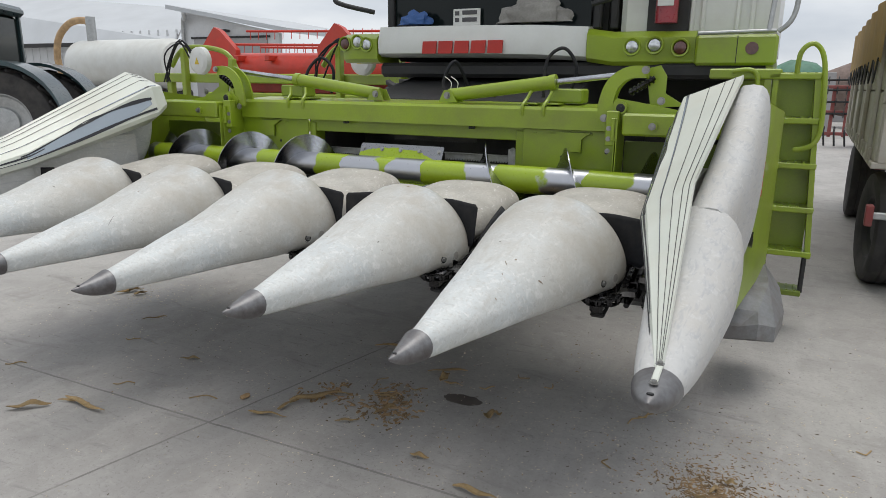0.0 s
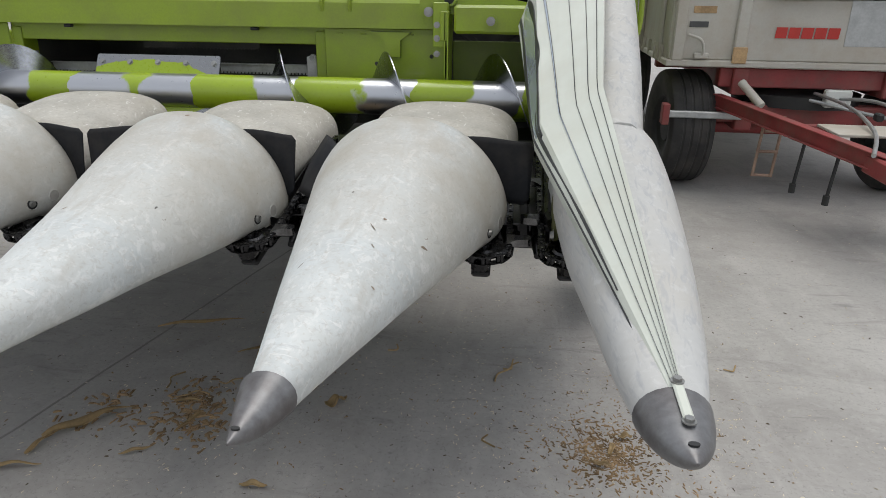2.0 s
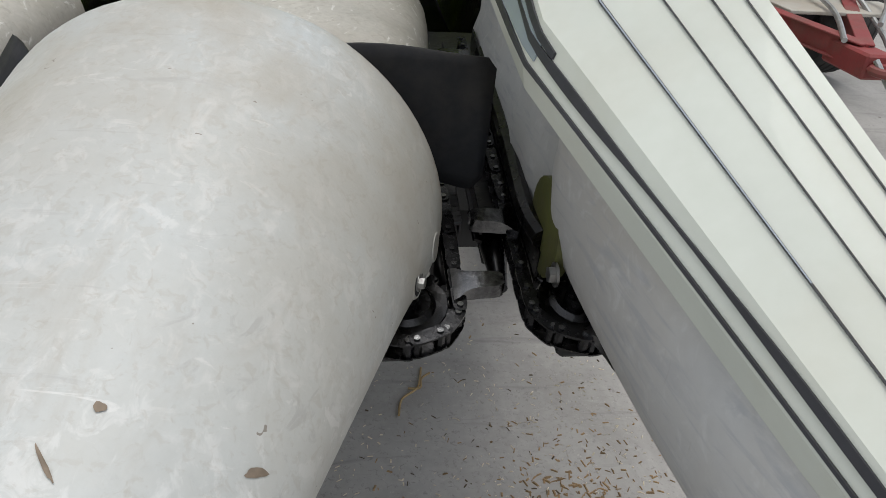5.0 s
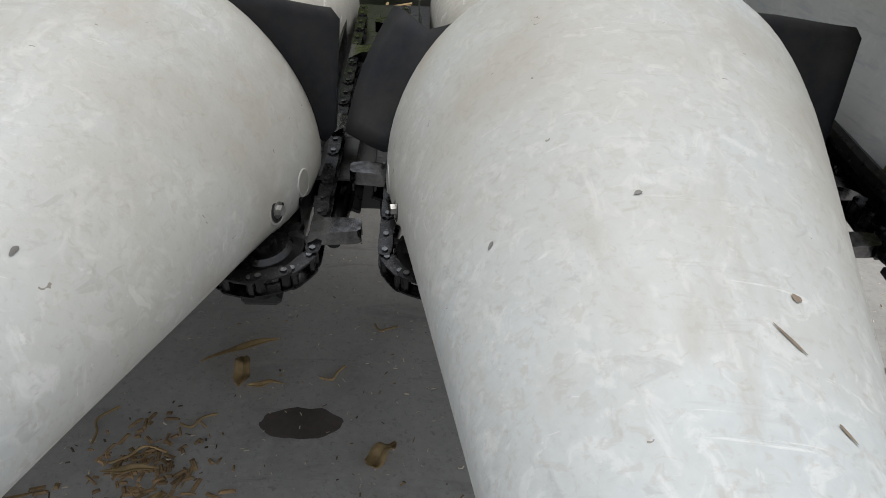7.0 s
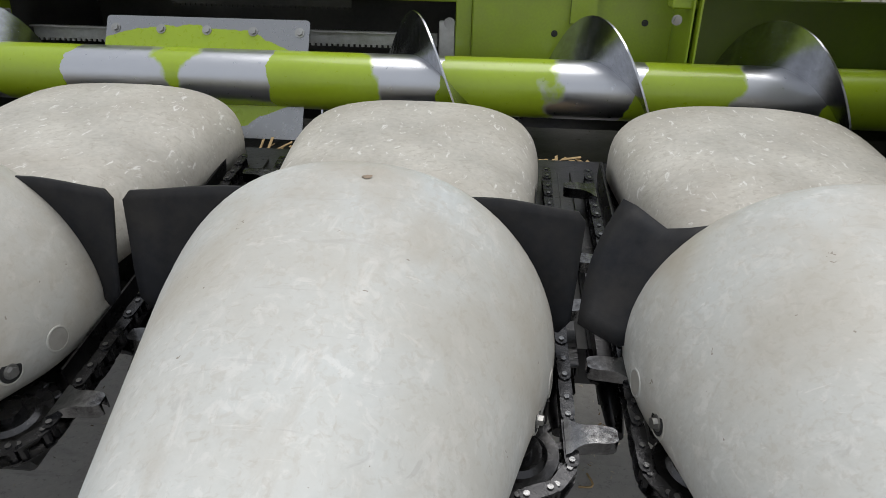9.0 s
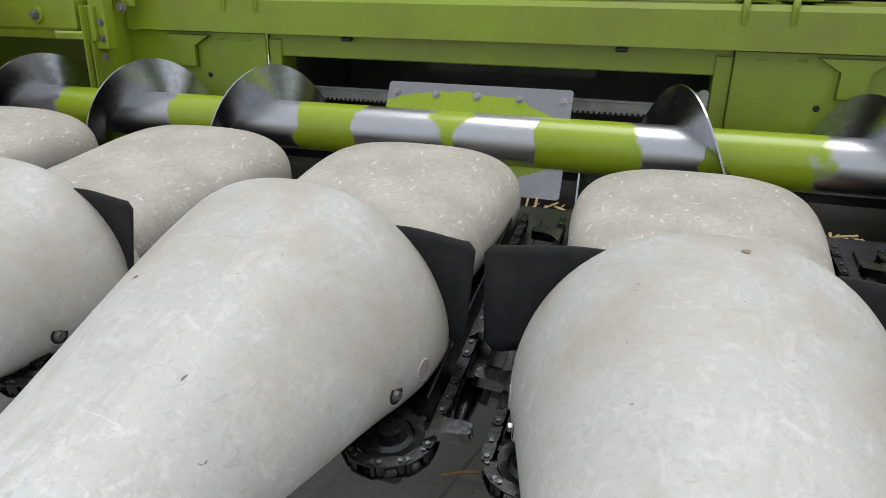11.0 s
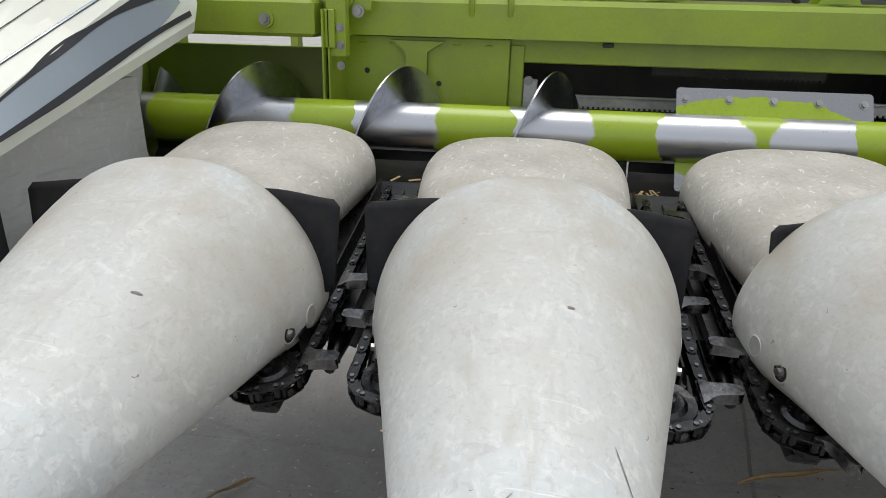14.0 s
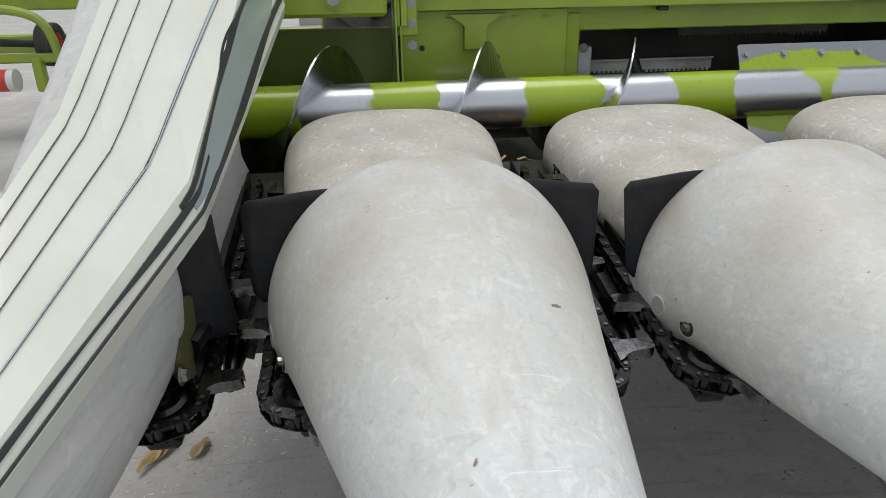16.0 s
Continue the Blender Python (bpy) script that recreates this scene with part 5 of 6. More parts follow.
# dark underside: feeder house, axle, front wheels
rings = [[(x, y, z) for x, z in ((-0.88, zb), (0.88, zb), (0.88, zt), (-0.88, zt))] for y, zb, zt in ((2.33, 0.92, 1.62), (4.2, 1.1, 2.0))]
part("feeder_house", loft(rings), M_DARK, combine, "dark feeder house")
part("underbody", box((-1.4, 4.0, 0.9), (1.9, 8.5, 2.0), 0.05), M_DARK, combine)
part("cab_floor", box((-1.1, CY + 0.05, 1.80), (2.2, 4.6, 1.93), 0.03), M_DARK, combine)
part("side_body", box((1.95, CY + 0.6, 1.0), (2.25, CY + 5.8, 2.1), 0.05), M_GREEN, combine)
for s in (-1, 1):
    wheel("drive_wheel", combine, (s * 1.55, 4.55, 0.88), 0.88, 0.65, M_WHITE, lugs=18)
part("cab_notice", box((-0.36, CY + 0.09, 2.245), (-0.10, CY + 0.10, 2.385), 0.004), M_WHITE, combine, "white card with dark writing behind the windscreen")
for z, x0, x1 in ((2.335, -0.27, -0.13), (2.275, -0.27, -0.13), (2.33, -0.34, -0.30), (2.275, -0.34, -0.30)):
    part("notice_bar", box((x0, CY + 0.086, z), (x1, CY + 0.089, z + 0.035), 0), M_BAR, combine)
# crumpled cloth and bag on the dashboard
for name, cx, w, h, mat, lab in (("cloth", 0.40, 0.30, 0.17, M_CLOTH, "crumpled grey cloth behind the windscreen"), ("bag", -0.72, 0.16, 0.10, M_BLUE, "crumpled blue bag")):
    bm = bmesh.new()
    bmesh.ops.create_icosphere(bm, subdivisions=4, radius=1.0)
    for v in bm.verts:
        k = 1 + 0.35 * noise.noise(v.co * 2.3) + 0.15 * noise.noise(v.co * 6)
        v.co = Vector((cx + v.co.x * w * k, CY + 0.06 + v.co.y * 0.05 * k, 2.27 + max(-0.1, v.co.z) * h * k))
    part(name, bm, mat, combine, lab)

# ladder at the side
ladder = new("ladder")
ladder.parent = combine
LY = 2.66
for x, lean in ((2.27, 0.0), (2.53, 0.07)):
    bm = loft([[(x + lean * (1.75 - z) + dx, LY + dy, z) for dx, dy in ((0, 0), (0.035, 0), (0.035, 0.16), (0, 0.16))] for z in (0.55, 1.2, 1.80)])
    part("ladder_side", bm, M_GREEN, ladder)
part("ladder_back", box((2.26, LY + 0.16, 0.56), (2.60, LY + 0.17, 1.85), 0.003), M_GREEN, ladder)
for z in (0.58, 0.90, 1.21, 1.52, 1.82):
    w = 0.07 * (1.75 - z)
    bm = box((2.24, LY - 0.02, z - 0.02), (2.57 + w, LY + 0.16, z + 0.02), 0.006)
    for k in range(6):
        add_box(bm, (2.27 + k * 0.05, LY - 0.01, z + 0.02), (2.285 + k * 0.05, LY + 0.14, z + 0.027), 0)
    part("tread", bm, M_GREEN, ladder)
bm = box((2.30, LY - 0.03, 0.27), (2.62, LY + 0.16, 0.31), 0.006)
for k in range(6):
    add_box(bm, (2.32 + k * 0.05, LY - 0.02, 0.31), (2.335 + k * 0.05, LY + 0.14, 0.318), 0)
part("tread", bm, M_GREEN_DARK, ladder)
for x in (2.34, 2.60):
    part("step_hanger", box((x, LY, 0.29), (x + 0.03, LY + 0.08, 0.60), 0.006), M_DARK, ladder)
part("handrail", tube([(2.45, LY, 1.32), (2.56, LY - 0.02, 1.36), (2.60, LY - 0.02, 1.50), (2.57, LY - 0.02, 1.90), (2.50, LY - 0.02, 2.03), (2.42, LY - 0.02, 1.98), (2.41, LY, 1.80)], 0.017), M_GREEN, ladder)
part("handrail", tube([(2.0, LY - 0.05, 1.85), (2.12, LY - 0.05, 1.86), (2.17, LY - 0.05, 1.80), (2.18, LY - 0.05, 1.62)], 0.017), M_GREEN, ladder)
part("platform", box((1.85, LY - 0.02, 1.80), (2.32, LY + 0.4, 1.87), 0.01), M_GREEN, ladder)

# ---- grain trailer ----
trailer = thing("grain_trailer", "old white tipping grain trailer with faded red chassis and drawbar", "trailer", at=(3.10, 4.05, 0), turn=-2.5)
TW, TL = 2.42, 5.6
bm = bmesh.new()
add_box(bm, (0.0, 0.0, 1.14), (TW, 0.05, 1.62), 0.01)
add_box(bm, (0.0, 0.0, 1.63), (TW, 0.05, 2.45), 0.01)
part("front_wall", bm, M_TRAILER, trailer, "scuffed white front wall")
bm = bmesh.new()
for z0, z1 in ((1.14, 1.72), (1.735, 2.45)):
    add_box(bm, (-0.002, 0.06, z0), (0.045, TL, z1), 0.008)
    add_box(bm, (TW - 0.045, 0.06, z0), (TW, TL, z1), 0.008)
add_box(bm, (0.0, TL, 1.14), (TW, TL + 0.05, 2.45), 0.01)
part("side_wall", bm, M_TRAILER, trailer)
for x in (0.02, 0.51, 1.75, TW - 0.10):
    part("wall_rib", box((x, -0.035, 1.13), (x + 0.10, 0.0, 2.45), 0.012), M_TRAILER, trailer)
for y in (0.35, 1.6, 2.9, 4.2, 5.4):
    part("side_post", box((-0.04, y, 1.12), (0.0, y + 0.09, 2.46), 0.01), M_TRAILER, trailer)
for k in range(14):
    part("side_hook", box((-0.03, 0.25 + k * 0.38, 1.10), (0.0, 0.29 + k * 0.38, 1.24), 0.005), M_TRAILER, trailer)
part("bottom_rail", box((-0.02, -0.03, 1.085), (TW + 0.02, TL, 1.14), 0.01), M_TRAILER, trailer)
part("front_ledge", box((0.70, -0.16, 1.66), (TW - 0.1, -0.035, 1.70), 0.006), M_DARK, trailer)
part("ledge_block", box((0.76, -0.15, 1.70), (1.05, -0.03, 1.83), 0.01), M_COB, trailer, "worn brown wooden block")
part("rib_foot", box((0.505, -0.05, 1.12), (0.62, -0.036, 1.25), 0.008), M_COB, trailer, "rusty rib foot")
bm = block_letters(0.50, 0.085, 0.006)
bmesh.ops.translate(bm, verts=bm.verts, vec=(1.07, -0.012, 1.325))
part("maker_mark", bm, M_REDSIGN, trailer, "red maker's mark")
part("mark_panel", box((1.36, -0.004, 1.27), (1.72, -0.001, 1.62), 0.001), M_ZINC, trailer)
for x, z, w, h, mat in ((0.14, 1.40, 0.15, 0.045, M_BAR), (0.16, 1.51, 0.18, 0.055, M_COB), (0.20, 1.62, 0.08, 0.025, M_BAR)):
    part("type_plate", box((x, -0.008, z), (x + w, -0.002, z + h), 0.002), mat, trailer)
bm = tube([(0.24, -0.02, 1.16), (0.27, -0.05, 1.20), (0.24, -0.06, 1.30), (0.14, -0.03, 1.34)], 0.012, 8)
part("tailgate_lever", bm, M_TRAILER, trailer)
part("latch", box((0.20, -0.05, 1.15), (0.32, -0.01, 1.20), 0.01), M_TRAILER, trailer)
rings = []
for y in np.linspace(0.0, TL, 16):
    rings.append([(x, y, 2.46 + 0.28 * math.sin(math.pi * min(max(x / TW, 0), 1)) ** 0.7 + 0.03 * noise.noise(Vector((x * 2, y * 2, 0)))) for x in np.linspace(-0.03, TW + 0.03, 14)])
tarp = part("tarpaulin", loft(rings, closed=False, caps=False), M_TARP, trailer, "ochre tarpaulin over the load")
shell(tarp, 0.01)
part("tarp_skirt", loft([[(-0.06 - 0.02 * math.sin(y * 7), y, z) for z in (2.52, 2.3, 2.1, 1.95 + 0.06 * math.sin(y * 5))] for y in np.linspace(0.0, TL, 40)], closed=False, caps=False), M_TARP, trailer)
bm = bmesh.new()
for k in range(9):
    add_tube(bm, [(-0.075, 0.1 + k * 0.6, 2.0), (-0.08, 0.2 + k * 0.6, 1.85), (-0.075, 0.4 + k * 0.6, 1.80), (-0.075, 0.6 + k * 0.6, 1.98)], 0.008, 6)
part("lashing_rope", bm, M_DARK, trailer)
bm = bmesh.new()
add_box(bm, (0.55, 0.0, 0.86), (0.68, TL - 0.2, 1.085), 0.01)
add_box(bm, (TW - 0.68, 0.0, 0.86), (TW - 0.55, TL - 0.2, 1.085), 0.01)
add_box(bm, (0.45, 0.05, 0.92), (TW - 0.45, 0.2, 1.08), 0.01)
add_box(bm, (0.1, 1.2, 0.96), (TW - 0.1, 1.35, 1.085), 0.01)
part("chassis", bm, M_CHASSIS, trailer, "faded red chassis rails")
part("turntable", rod((TW / 2, 0.45, 0.76), (TW / 2, 0.45, 0.86), 0.52, seg=32), M_DARK, trailer)
bm = bmesh.new()
add_box(bm, (0.30, 0.05, 0.62), (TW - 0.30, 0.25, 0.78), 0.015)
add_rod(bm, (0.18, 0.45, 0.52), (TW - 0.18, 0.45, 0.52), 0.06)
add_box(bm, (0.62, 0.0, 0.56), (0.76, 0.9, 0.72), 0.01)
add_box(bm, (TW - 0.76, 0.0, 0.56), (TW - 0.62, 0.9, 0.72), 0.01)
part("front_axle", bm, M_CHASSIS, trailer, "faded red steering axle")
part("axle_bar", box((0.02, -0.06, 0.66), (0.66, -0.01, 0.72), 0.008), M_ZINC, trailer)
part("axle_bar", box((0.0, -0.09, 0.60), (0.06, 0.02, 0.78), 0.008), M_CHASSIS, trailer)
for x in (0.24, TW - 0.24):
    for y in (0.45, 4.2):
        wheel("trailer_wheel", trailer, (x, y, 0.51), 0.51, 0.39, M_DARK, turn=6 if y < 1 else 0)
M_STEP = material("rusty_step_steel", (0.30, 0.20, 0.15), 0.75, vary=0.25)
# drawbar: two arms that meet at the eye
EYE_X, EYE_Y = 1.09, -1.88
for x in (0.46, TW - 0.46):
    bm = bmesh.new()
    a, b = Vector((x, 0.1, 0.80)), Vector((EYE_X, EYE_Y + 0.15, 0.68))
    d = (b - a)
    m = Matrix.Translation((a + b) / 2) @ d.to_track_quat("Y", "Z").to_matrix().to_4x4()
    add_box(bm, (-0.02, -d.length / 2, -0.05), (0.01, d.length / 2, 0.05), 0.004, m)
    add_box(bm, (-0.045, -d.length / 2, 0.046), (0.035, d.length / 2, 0.056), 0.003, m)
    add_box(bm, (-0.045, -d.length / 2, -0.056), (0.035, d.length / 2, -0.046), 0.003, m)
    part("drawbar_arm", bm, M_CHASSIS, trailer, "faded red drawbar arm")
part("cross_bar", box((0.74, -0.72, 0.68), (1.60, -0.66, 0.75), 0.008), M_CHASSIS, trailer)
bm = bmesh.new()
add_box(bm, (EYE_X - 0.07, EYE_Y, 0.60), (EYE_X + 0.07, EYE_Y + 0.35, 0.72), 0.012)
part("drawbar_head", bm, M_CHASSIS, trailer)
bm = bmesh.new()
add_loft(bm, [[(EYE_X + (0.06 + 0.022 * math.cos(a)) * math.cos(t), EYE_Y - 0.06 + (0.06 + 0.022 * math.cos(a)) * math.sin(t), 0.66 + 0.022 * math.sin(a)) for a in [2 * math.pi * k / 8 for k in range(8)]] for t in [2 * math.pi * k / 20 for k in range(21)]], caps=False)
part("towing_eye", bm, M_CHASSIS, trailer)
part("drawbar_board", box((0.98, -1.2, 0.755), (1.75, -0.80, 0.775), 0.004), M_TRAILER, trailer, "bare board on the drawbar")
part("brake_box", box((1.25, -0.16, 0.80), (1.45, -0.08, 0.94), 0.012), M_WHITE, trailer, "white valve box")
part("brake_cylinder", rod((0.74, -0.25, 0.81), (0.61, -0.05, 0.97), 0.034), M_TRAILER, trailer)
bm = bmesh.new()
for x in (0.67, 0.81):
    add_rod(bm, (x, -0.55, 0.30), (x + 0.05, -0.47, 0.77), 0.012, seg=8)
for x, z in ((0.67, 0.31), (0.69, 0.50), (0.71, 0.66)):
    add_rod(bm, (x, -0.54, z), (x + 0.14, -0.54, z), 0.012, seg=8)
part("folding_step", bm, M_STEP, trailer, "rusty folding step")
for x, y in ((1.01, -1.15), (0.88, -0.85)):
    bm = rod((x, y, 0.28), (x + 0.03, y, 0.70), 0.013, seg=8)
    add_rod(bm, (x, y, 0.26), (x, y, 0.33), 0.024, seg=8)
    part("hanging_leg", bm, M_DARK, trailer)
for pts in (((1.2, -0.05, 0.9), (1.3, -0.5, 0.86), (1.2, -1.2, 0.80), (1.0, -1.7, 0.74)), ((1.3, 0.0, 0.85), (1.5, -0.6, 0.90), (1.45, -1.3, 0.72), (1.25, -1.8, 0.60), (1.18, -2.0, 0.44), (1.28, -2.05, 0.40), (1.35, -1.9, 0.55)),
            ((1.15, -0.1, 0.85), (1.6, -0.5, 0.78), (1.62, -1.0, 0.84), (1.3, -1.5, 0.78)), ((1.05, -1.9, 0.7), (1.16, -2.15, 0.45), (1.30, -2.1, 0.40))):
    part("brake_hose", tube(pts, 0.014, 8), M_ZINC, trailer, "grey air hose")
for x in (1.28, 1.42, 1.56):
    part("coupling", box((x + 0.1, -0.80, 0.80), (x + 0.15, -0.72, 0.86), 0.012), M_DARK, trailer)

# ---- tractor ----
tractor = thing("tractor", "dark teal tractor with an orange beacon, parked beyond the header", "tractor", at=(-11.1, 5.95, 0), turn=125)
wheel("rear_wheel", tractor, (0.9, 0.0, 0.95), 0.95, 0.6, M_ZINC, lugs=20)
wheel("rear_wheel", tractor, (-0.9, 0.0, 0.95), 0.95, 0.6, M_ZINC, lugs=20)
wheel("front_wheel", tractor, (0.85, 3.4, 0.70), 0.70, 0.45, M_ZINC, lugs=18)
wheel("front_wheel", tractor, (-0.85, 3.4, 0.70), 0.70, 0.45, M_ZINC, lugs=18)
for s in (-1, 1):
    rings = [[(s * x, 1.12 * math.cos(a), 0.95 + 1.12 * math.sin(a) + dz) for x, dz in ((0.50, 0), (1.28, 0), (1.30, -0.08), (0.50, -0.06))] for a in [radians(20 + 150 * k / 14) for k in range(15)]]
    part("mudguard", loft(rings), M_TRACTOR, tractor)
part("bonnet", box((-0.42, 2.0, 1.15), (0.42, 4.0, 1.95), 0.12), M_TRACTOR, tractor)
part("cab_lower", box((-0.75, 0.25, 1.0), (0.75, 1.9, 1.9), 0.06), M_TRACTOR, tractor)
part("cab_window", box((-0.72, 0.28, 1.9), (0.72, 1.85, 2.95), 0.05), M_GLASS, tractor, "tinted cab windows")
for x in (-0.73, 0.73):
    for y in (0.27, 1.05, 1.86):
        part("cab_pillar", box((x - 0.04, y - 0.04, 1.85), (x + 0.04, y + 0.04, 3.0), 0.01), M_TRACTOR, tractor)
part("cab_roof", box((-0.82, 0.15, 2.95), (0.82, 1.95, 3.15), 0.07), M_TRACTOR, tractor)
part("beacon_pole", rod((-0.85, 0.22, 2.0), (-0.85, 0.22, 3.42), 0.02), M_DARK, tractor)
part("beacon", rod((-0.85, 0.22, 3.42), (-0.85, 0.22, 3.62), 0.085, 0.07, seg=16), M_ORANGE, tractor, "orange warning beacon")
part("mirror", box((-1.0, 0.16, 2.05), (-0.88, 0.22, 2.45), 0.02), M_DARK, tractor)

# ---- white tank with a suction pipe ----
tank = thing("liquid_tank", "white cylindrical tank with a bent suction pipe", "tank", at=(-14.8, 10.8, 0), turn=0)
prof = [(0.0, -0.16), (0.35, -0.14), (0.56, -0.07), (0.66, 0.05), (0.68, 0.15), (0.68, 3.6), (0.6, 3.75), (0.0, 3.85)]
part("barrel", loft([[(x - 1.0, r * math.cos(a), 2.15 + r * math.sin(a)) for r, x in prof] for a in [2 * math.pi * k / 40 for k in range(41)]], closed=False, caps=False), M_WHITE, tank, "white painted steel barrel")
part("suction_pipe", tube([(-0.45, -0.1, 3.2), (-0.65, -0.1, 3.36), (-1.3, -0.1, 3.3), (-1.85, -0.1, 2.9), (-2.0, -0.1, 2.3), (-1.8, -0.1, 1.7)], 0.095, 12), M_COB, tank, "ribbed grey suction pipe")
part("pipe_flange", rod((-0.42, -0.1, 2.8), (-0.42, -0.1, 3.45), 0.13), M_ZINC, tank)
part("support", box((-0.6, -0.6, 0.0), (2.6, 0.6, 1.5), 0.05), M_DARK, tank)

# ---- red reel header on its trolley ----
reel = thing("grain_header", "red grain header with a tined reel on a green trolley", "header")
RY = 7.0
for x in (-7.0, -4.35):
    part("end_shield", plate([(x - 0.45, 2.30), (x - 0.08, 2.70), (x + 0.06, 2.64), (x + 0.42, 2.30), (x + 0.40, 1.85), (x - 0.35, 1.85)], 0.12, Matrix.Translation((0, RY, 0))), M_RED, reel, "red end shield")
part("auger_drum", rod((-7.0, RY + 0.3, 2.0), (-1.6, RY + 0.3, 1.95), 0.26, seg=24), M_RED, reel)
part("back_wall", box((-7.2, RY + 0.6, 1.55), (-1.6, RY + 0.66, 2.1), 0.01), M_RED, reel)
part("table", box((-7.2, RY - 0.2, 1.35), (-1.6, RY + 0.7, 1.55), 0.02), M_GREEN, reel)
for k in range(5):
    a = 2 * math.pi * k / 5 + 0.3
    y, z = RY + 0.55 + 0.42 * math.cos(a), 2.28 + 0.38 * math.sin(a)
    bat = part("reel_bat", rod((-6.8, y, z), (-1.7, y, z - 0.1), 0.022, seg=8), M_RED, reel)
    bm = bmesh.new()
    for q in range(26):
        x = -6.7 + q * 0.19
        add_rod(bm, (x, y, z - 0.02 * q / 26), (x + 0.03, y - 0.05, z - 0.16), 0.007, seg=5)
    part("tine", bm, M_RED, bat)
for x in (-6.5, -5.8, -4.0):
    part("reel_arm", box((x - 0.05, RY - 0.1, 2.1), (x + 0.05, RY + 0.9, 2.2), 0.01), M_RED, reel)
# trolley: green frame, white hubs, hoses
trolley = thing("header_trolley", "green header transport trolley with pale plastic discs", "trolley")
for cx in (-5.05, -2.35):
    part("guard_disc", loft([[(cx + r * math.cos(a) * 0.9, 4.6 + y, 2.02 + r * math.sin(a)) for a in [2 * math.pi * k / 28 for k in range(28)]] for r, y in ((0.02, -0.05), (0.14, -0.05), (0.185, -0.02), (0.19, 0.06), (0.02, 0.07))]), M_WHITE, trolley, "cream plastic guard disc")
    part("disc_label", plate([(cx - 0.04, 1.97), (cx + 0.04, 1.97), (cx, 2.06)], 0.004, Matrix.Translation((0, 4.545, 0))), M_YELLOW, trolley)
    part("frame_bar", tube([(cx - 0.7, 4.75, 1.95), (cx - 0.4, 4.75, 2.2), (cx + 0.3, 4.75, 2.15), (cx + 0.5, 4.8, 1.9)], 0.035), M_GREEN, trolley)
    part("upright", box((cx - 0.48, 4.7, 1.2), (cx - 0.40, 4.8, 2.2), 0.01), M_GREEN, trolley)
    part("upright", box((cx + 0.42, 4.7, 1.2), (cx + 0.50, 4.8, 2.05), 0.01), M_GREEN, trolley)
    hr = random.Random(int(cx * 10))
    for q in range(4):
        j = [hr.uniform(-0.07, 0.07) for _ in range(6)]
        part("hose", tube([(cx - 0.72 + j[0], 4.65, 1.72), (cx - 0.62 + j[1], 4.62 + j[2], 2.02 + j[3]), (cx - 0.34 + j[4], 4.6, 2.24 + j[5]), (cx - 0.14 + j[0], 4.62, 2.08 + j[1]), (cx - 0.12, 4.64, 1.9)], 0.011, 8), M_RUBBER, trolley)
part("long_beam", box((-6.2, 4.8, 1.72), (-1.4, 4.95, 1.85), 0.015), M_GREEN, trolley)
part("long_beam", box((-6.2, 5.3, 1.05), (-1.4, 5.45, 1.20), 0.015), M_GREEN, trolley)
for x in (-6.0, -1.8):
    part("leg", box((x, 4.85, 0.5), (x + 0.1, 4.95, 1.75), 0.01), M_GREEN, trolley)
for x in (-5.7, -3.0):
    wheel("trolley_wheel", trolley, (x, 5.2, 0.40), 0.40, 0.22, M_RED)
wheel("trolley_wheel", trolley, (-4.12, 4.95, 1.14), 0.17, 0.14, M_RED)
part("jack_frame", tube([(-4.75, 4.7, 1.30), (-4.40, 4.7, 1.42), (-4.05, 4.7, 1.32), (-3.96, 4.7, 0.92)], 0.035), M_GREEN, trolley)
part("jack_frame", box((-4.75, 4.72, 1.02), (-4.00, 4.80, 1.09), 0.012), M_GREEN, trolley)
part("jack_leg", box((-4.20, 4.70, 0.80), (-4.12, 4.78, 1.06), 0.012), M_GREEN, trolley)
part("axle_stub", rod((-4.40, 4.72, 1.18), (-4.05, 4.95, 1.14), 0.03), M_DARK, trolley)
part("marker", rod((-4.50, 4.66, 0.90), (-4.36, 4.66, 0.90), 0.085, seg=18), M_RED, trolley, "red and white marker")
part("marker_band", rod((-4.36, 4.66, 0.90), (-4.31, 4.66, 0.90), 0.087, seg=18), M_WHITE, trolley)
part("marker", rod((-6.35, 4.8, 1.0), (-6.25, 4.8, 1.0), 0.12, seg=18), M_RED, trolley, "red and white marker")

# ---- buildings ----
hall = thing("machine_hall", "long white sheet-metal machine hall with a roller door", "building")
part("wall", box((-90, 30.3, 0), (-32.3, 31, 4.1), 0.02), M_WALL, hall, "white ribbed sheet wall")
bm = bmesh.new()
for k in range(70):
    add_box(bm, (-89.5 + k * 0.82, 30.26, 0.1), (-89.35 + k * 0.82, 30.3, 4.95), 0)
ob = part("wall_rib", bm, M_WALL, hall)
ob["kind"] = "stuff"
part("end_wall", plate([(-32.3, 0), (-24.4, 0), (-24.4, 4.55), (-32.0, 6.0)], 0.3, Matrix.Translation((0, 30.0, 0))), M_WALL, hall, "white sheet end wall")
part("end_roof", loft([[(-32.6, y, 6.1), (-23.2, y, 4.5), (-23.2, y, 4.75), (-32.6, y, 6.35)] for y in (29.3, 42.0)]), M_ROOF, hall)
part("roof", loft([[(x, 29.6, 4.2), (x, 29.6, 4.0), (x2, 36.5, z2 - 0.2), (x2, 36.5, z2)] for x, x2, z2 in ((-100, -105, 13.0), (-32.3, -37.8, 7.0))]), M_ROOF, hall, "pale sloping sheet roof")
part("roof_edge", box((-100, 29.45, 3.95), (-32.3, 29.6, 4.22), 0.02), M_DARK, hall)
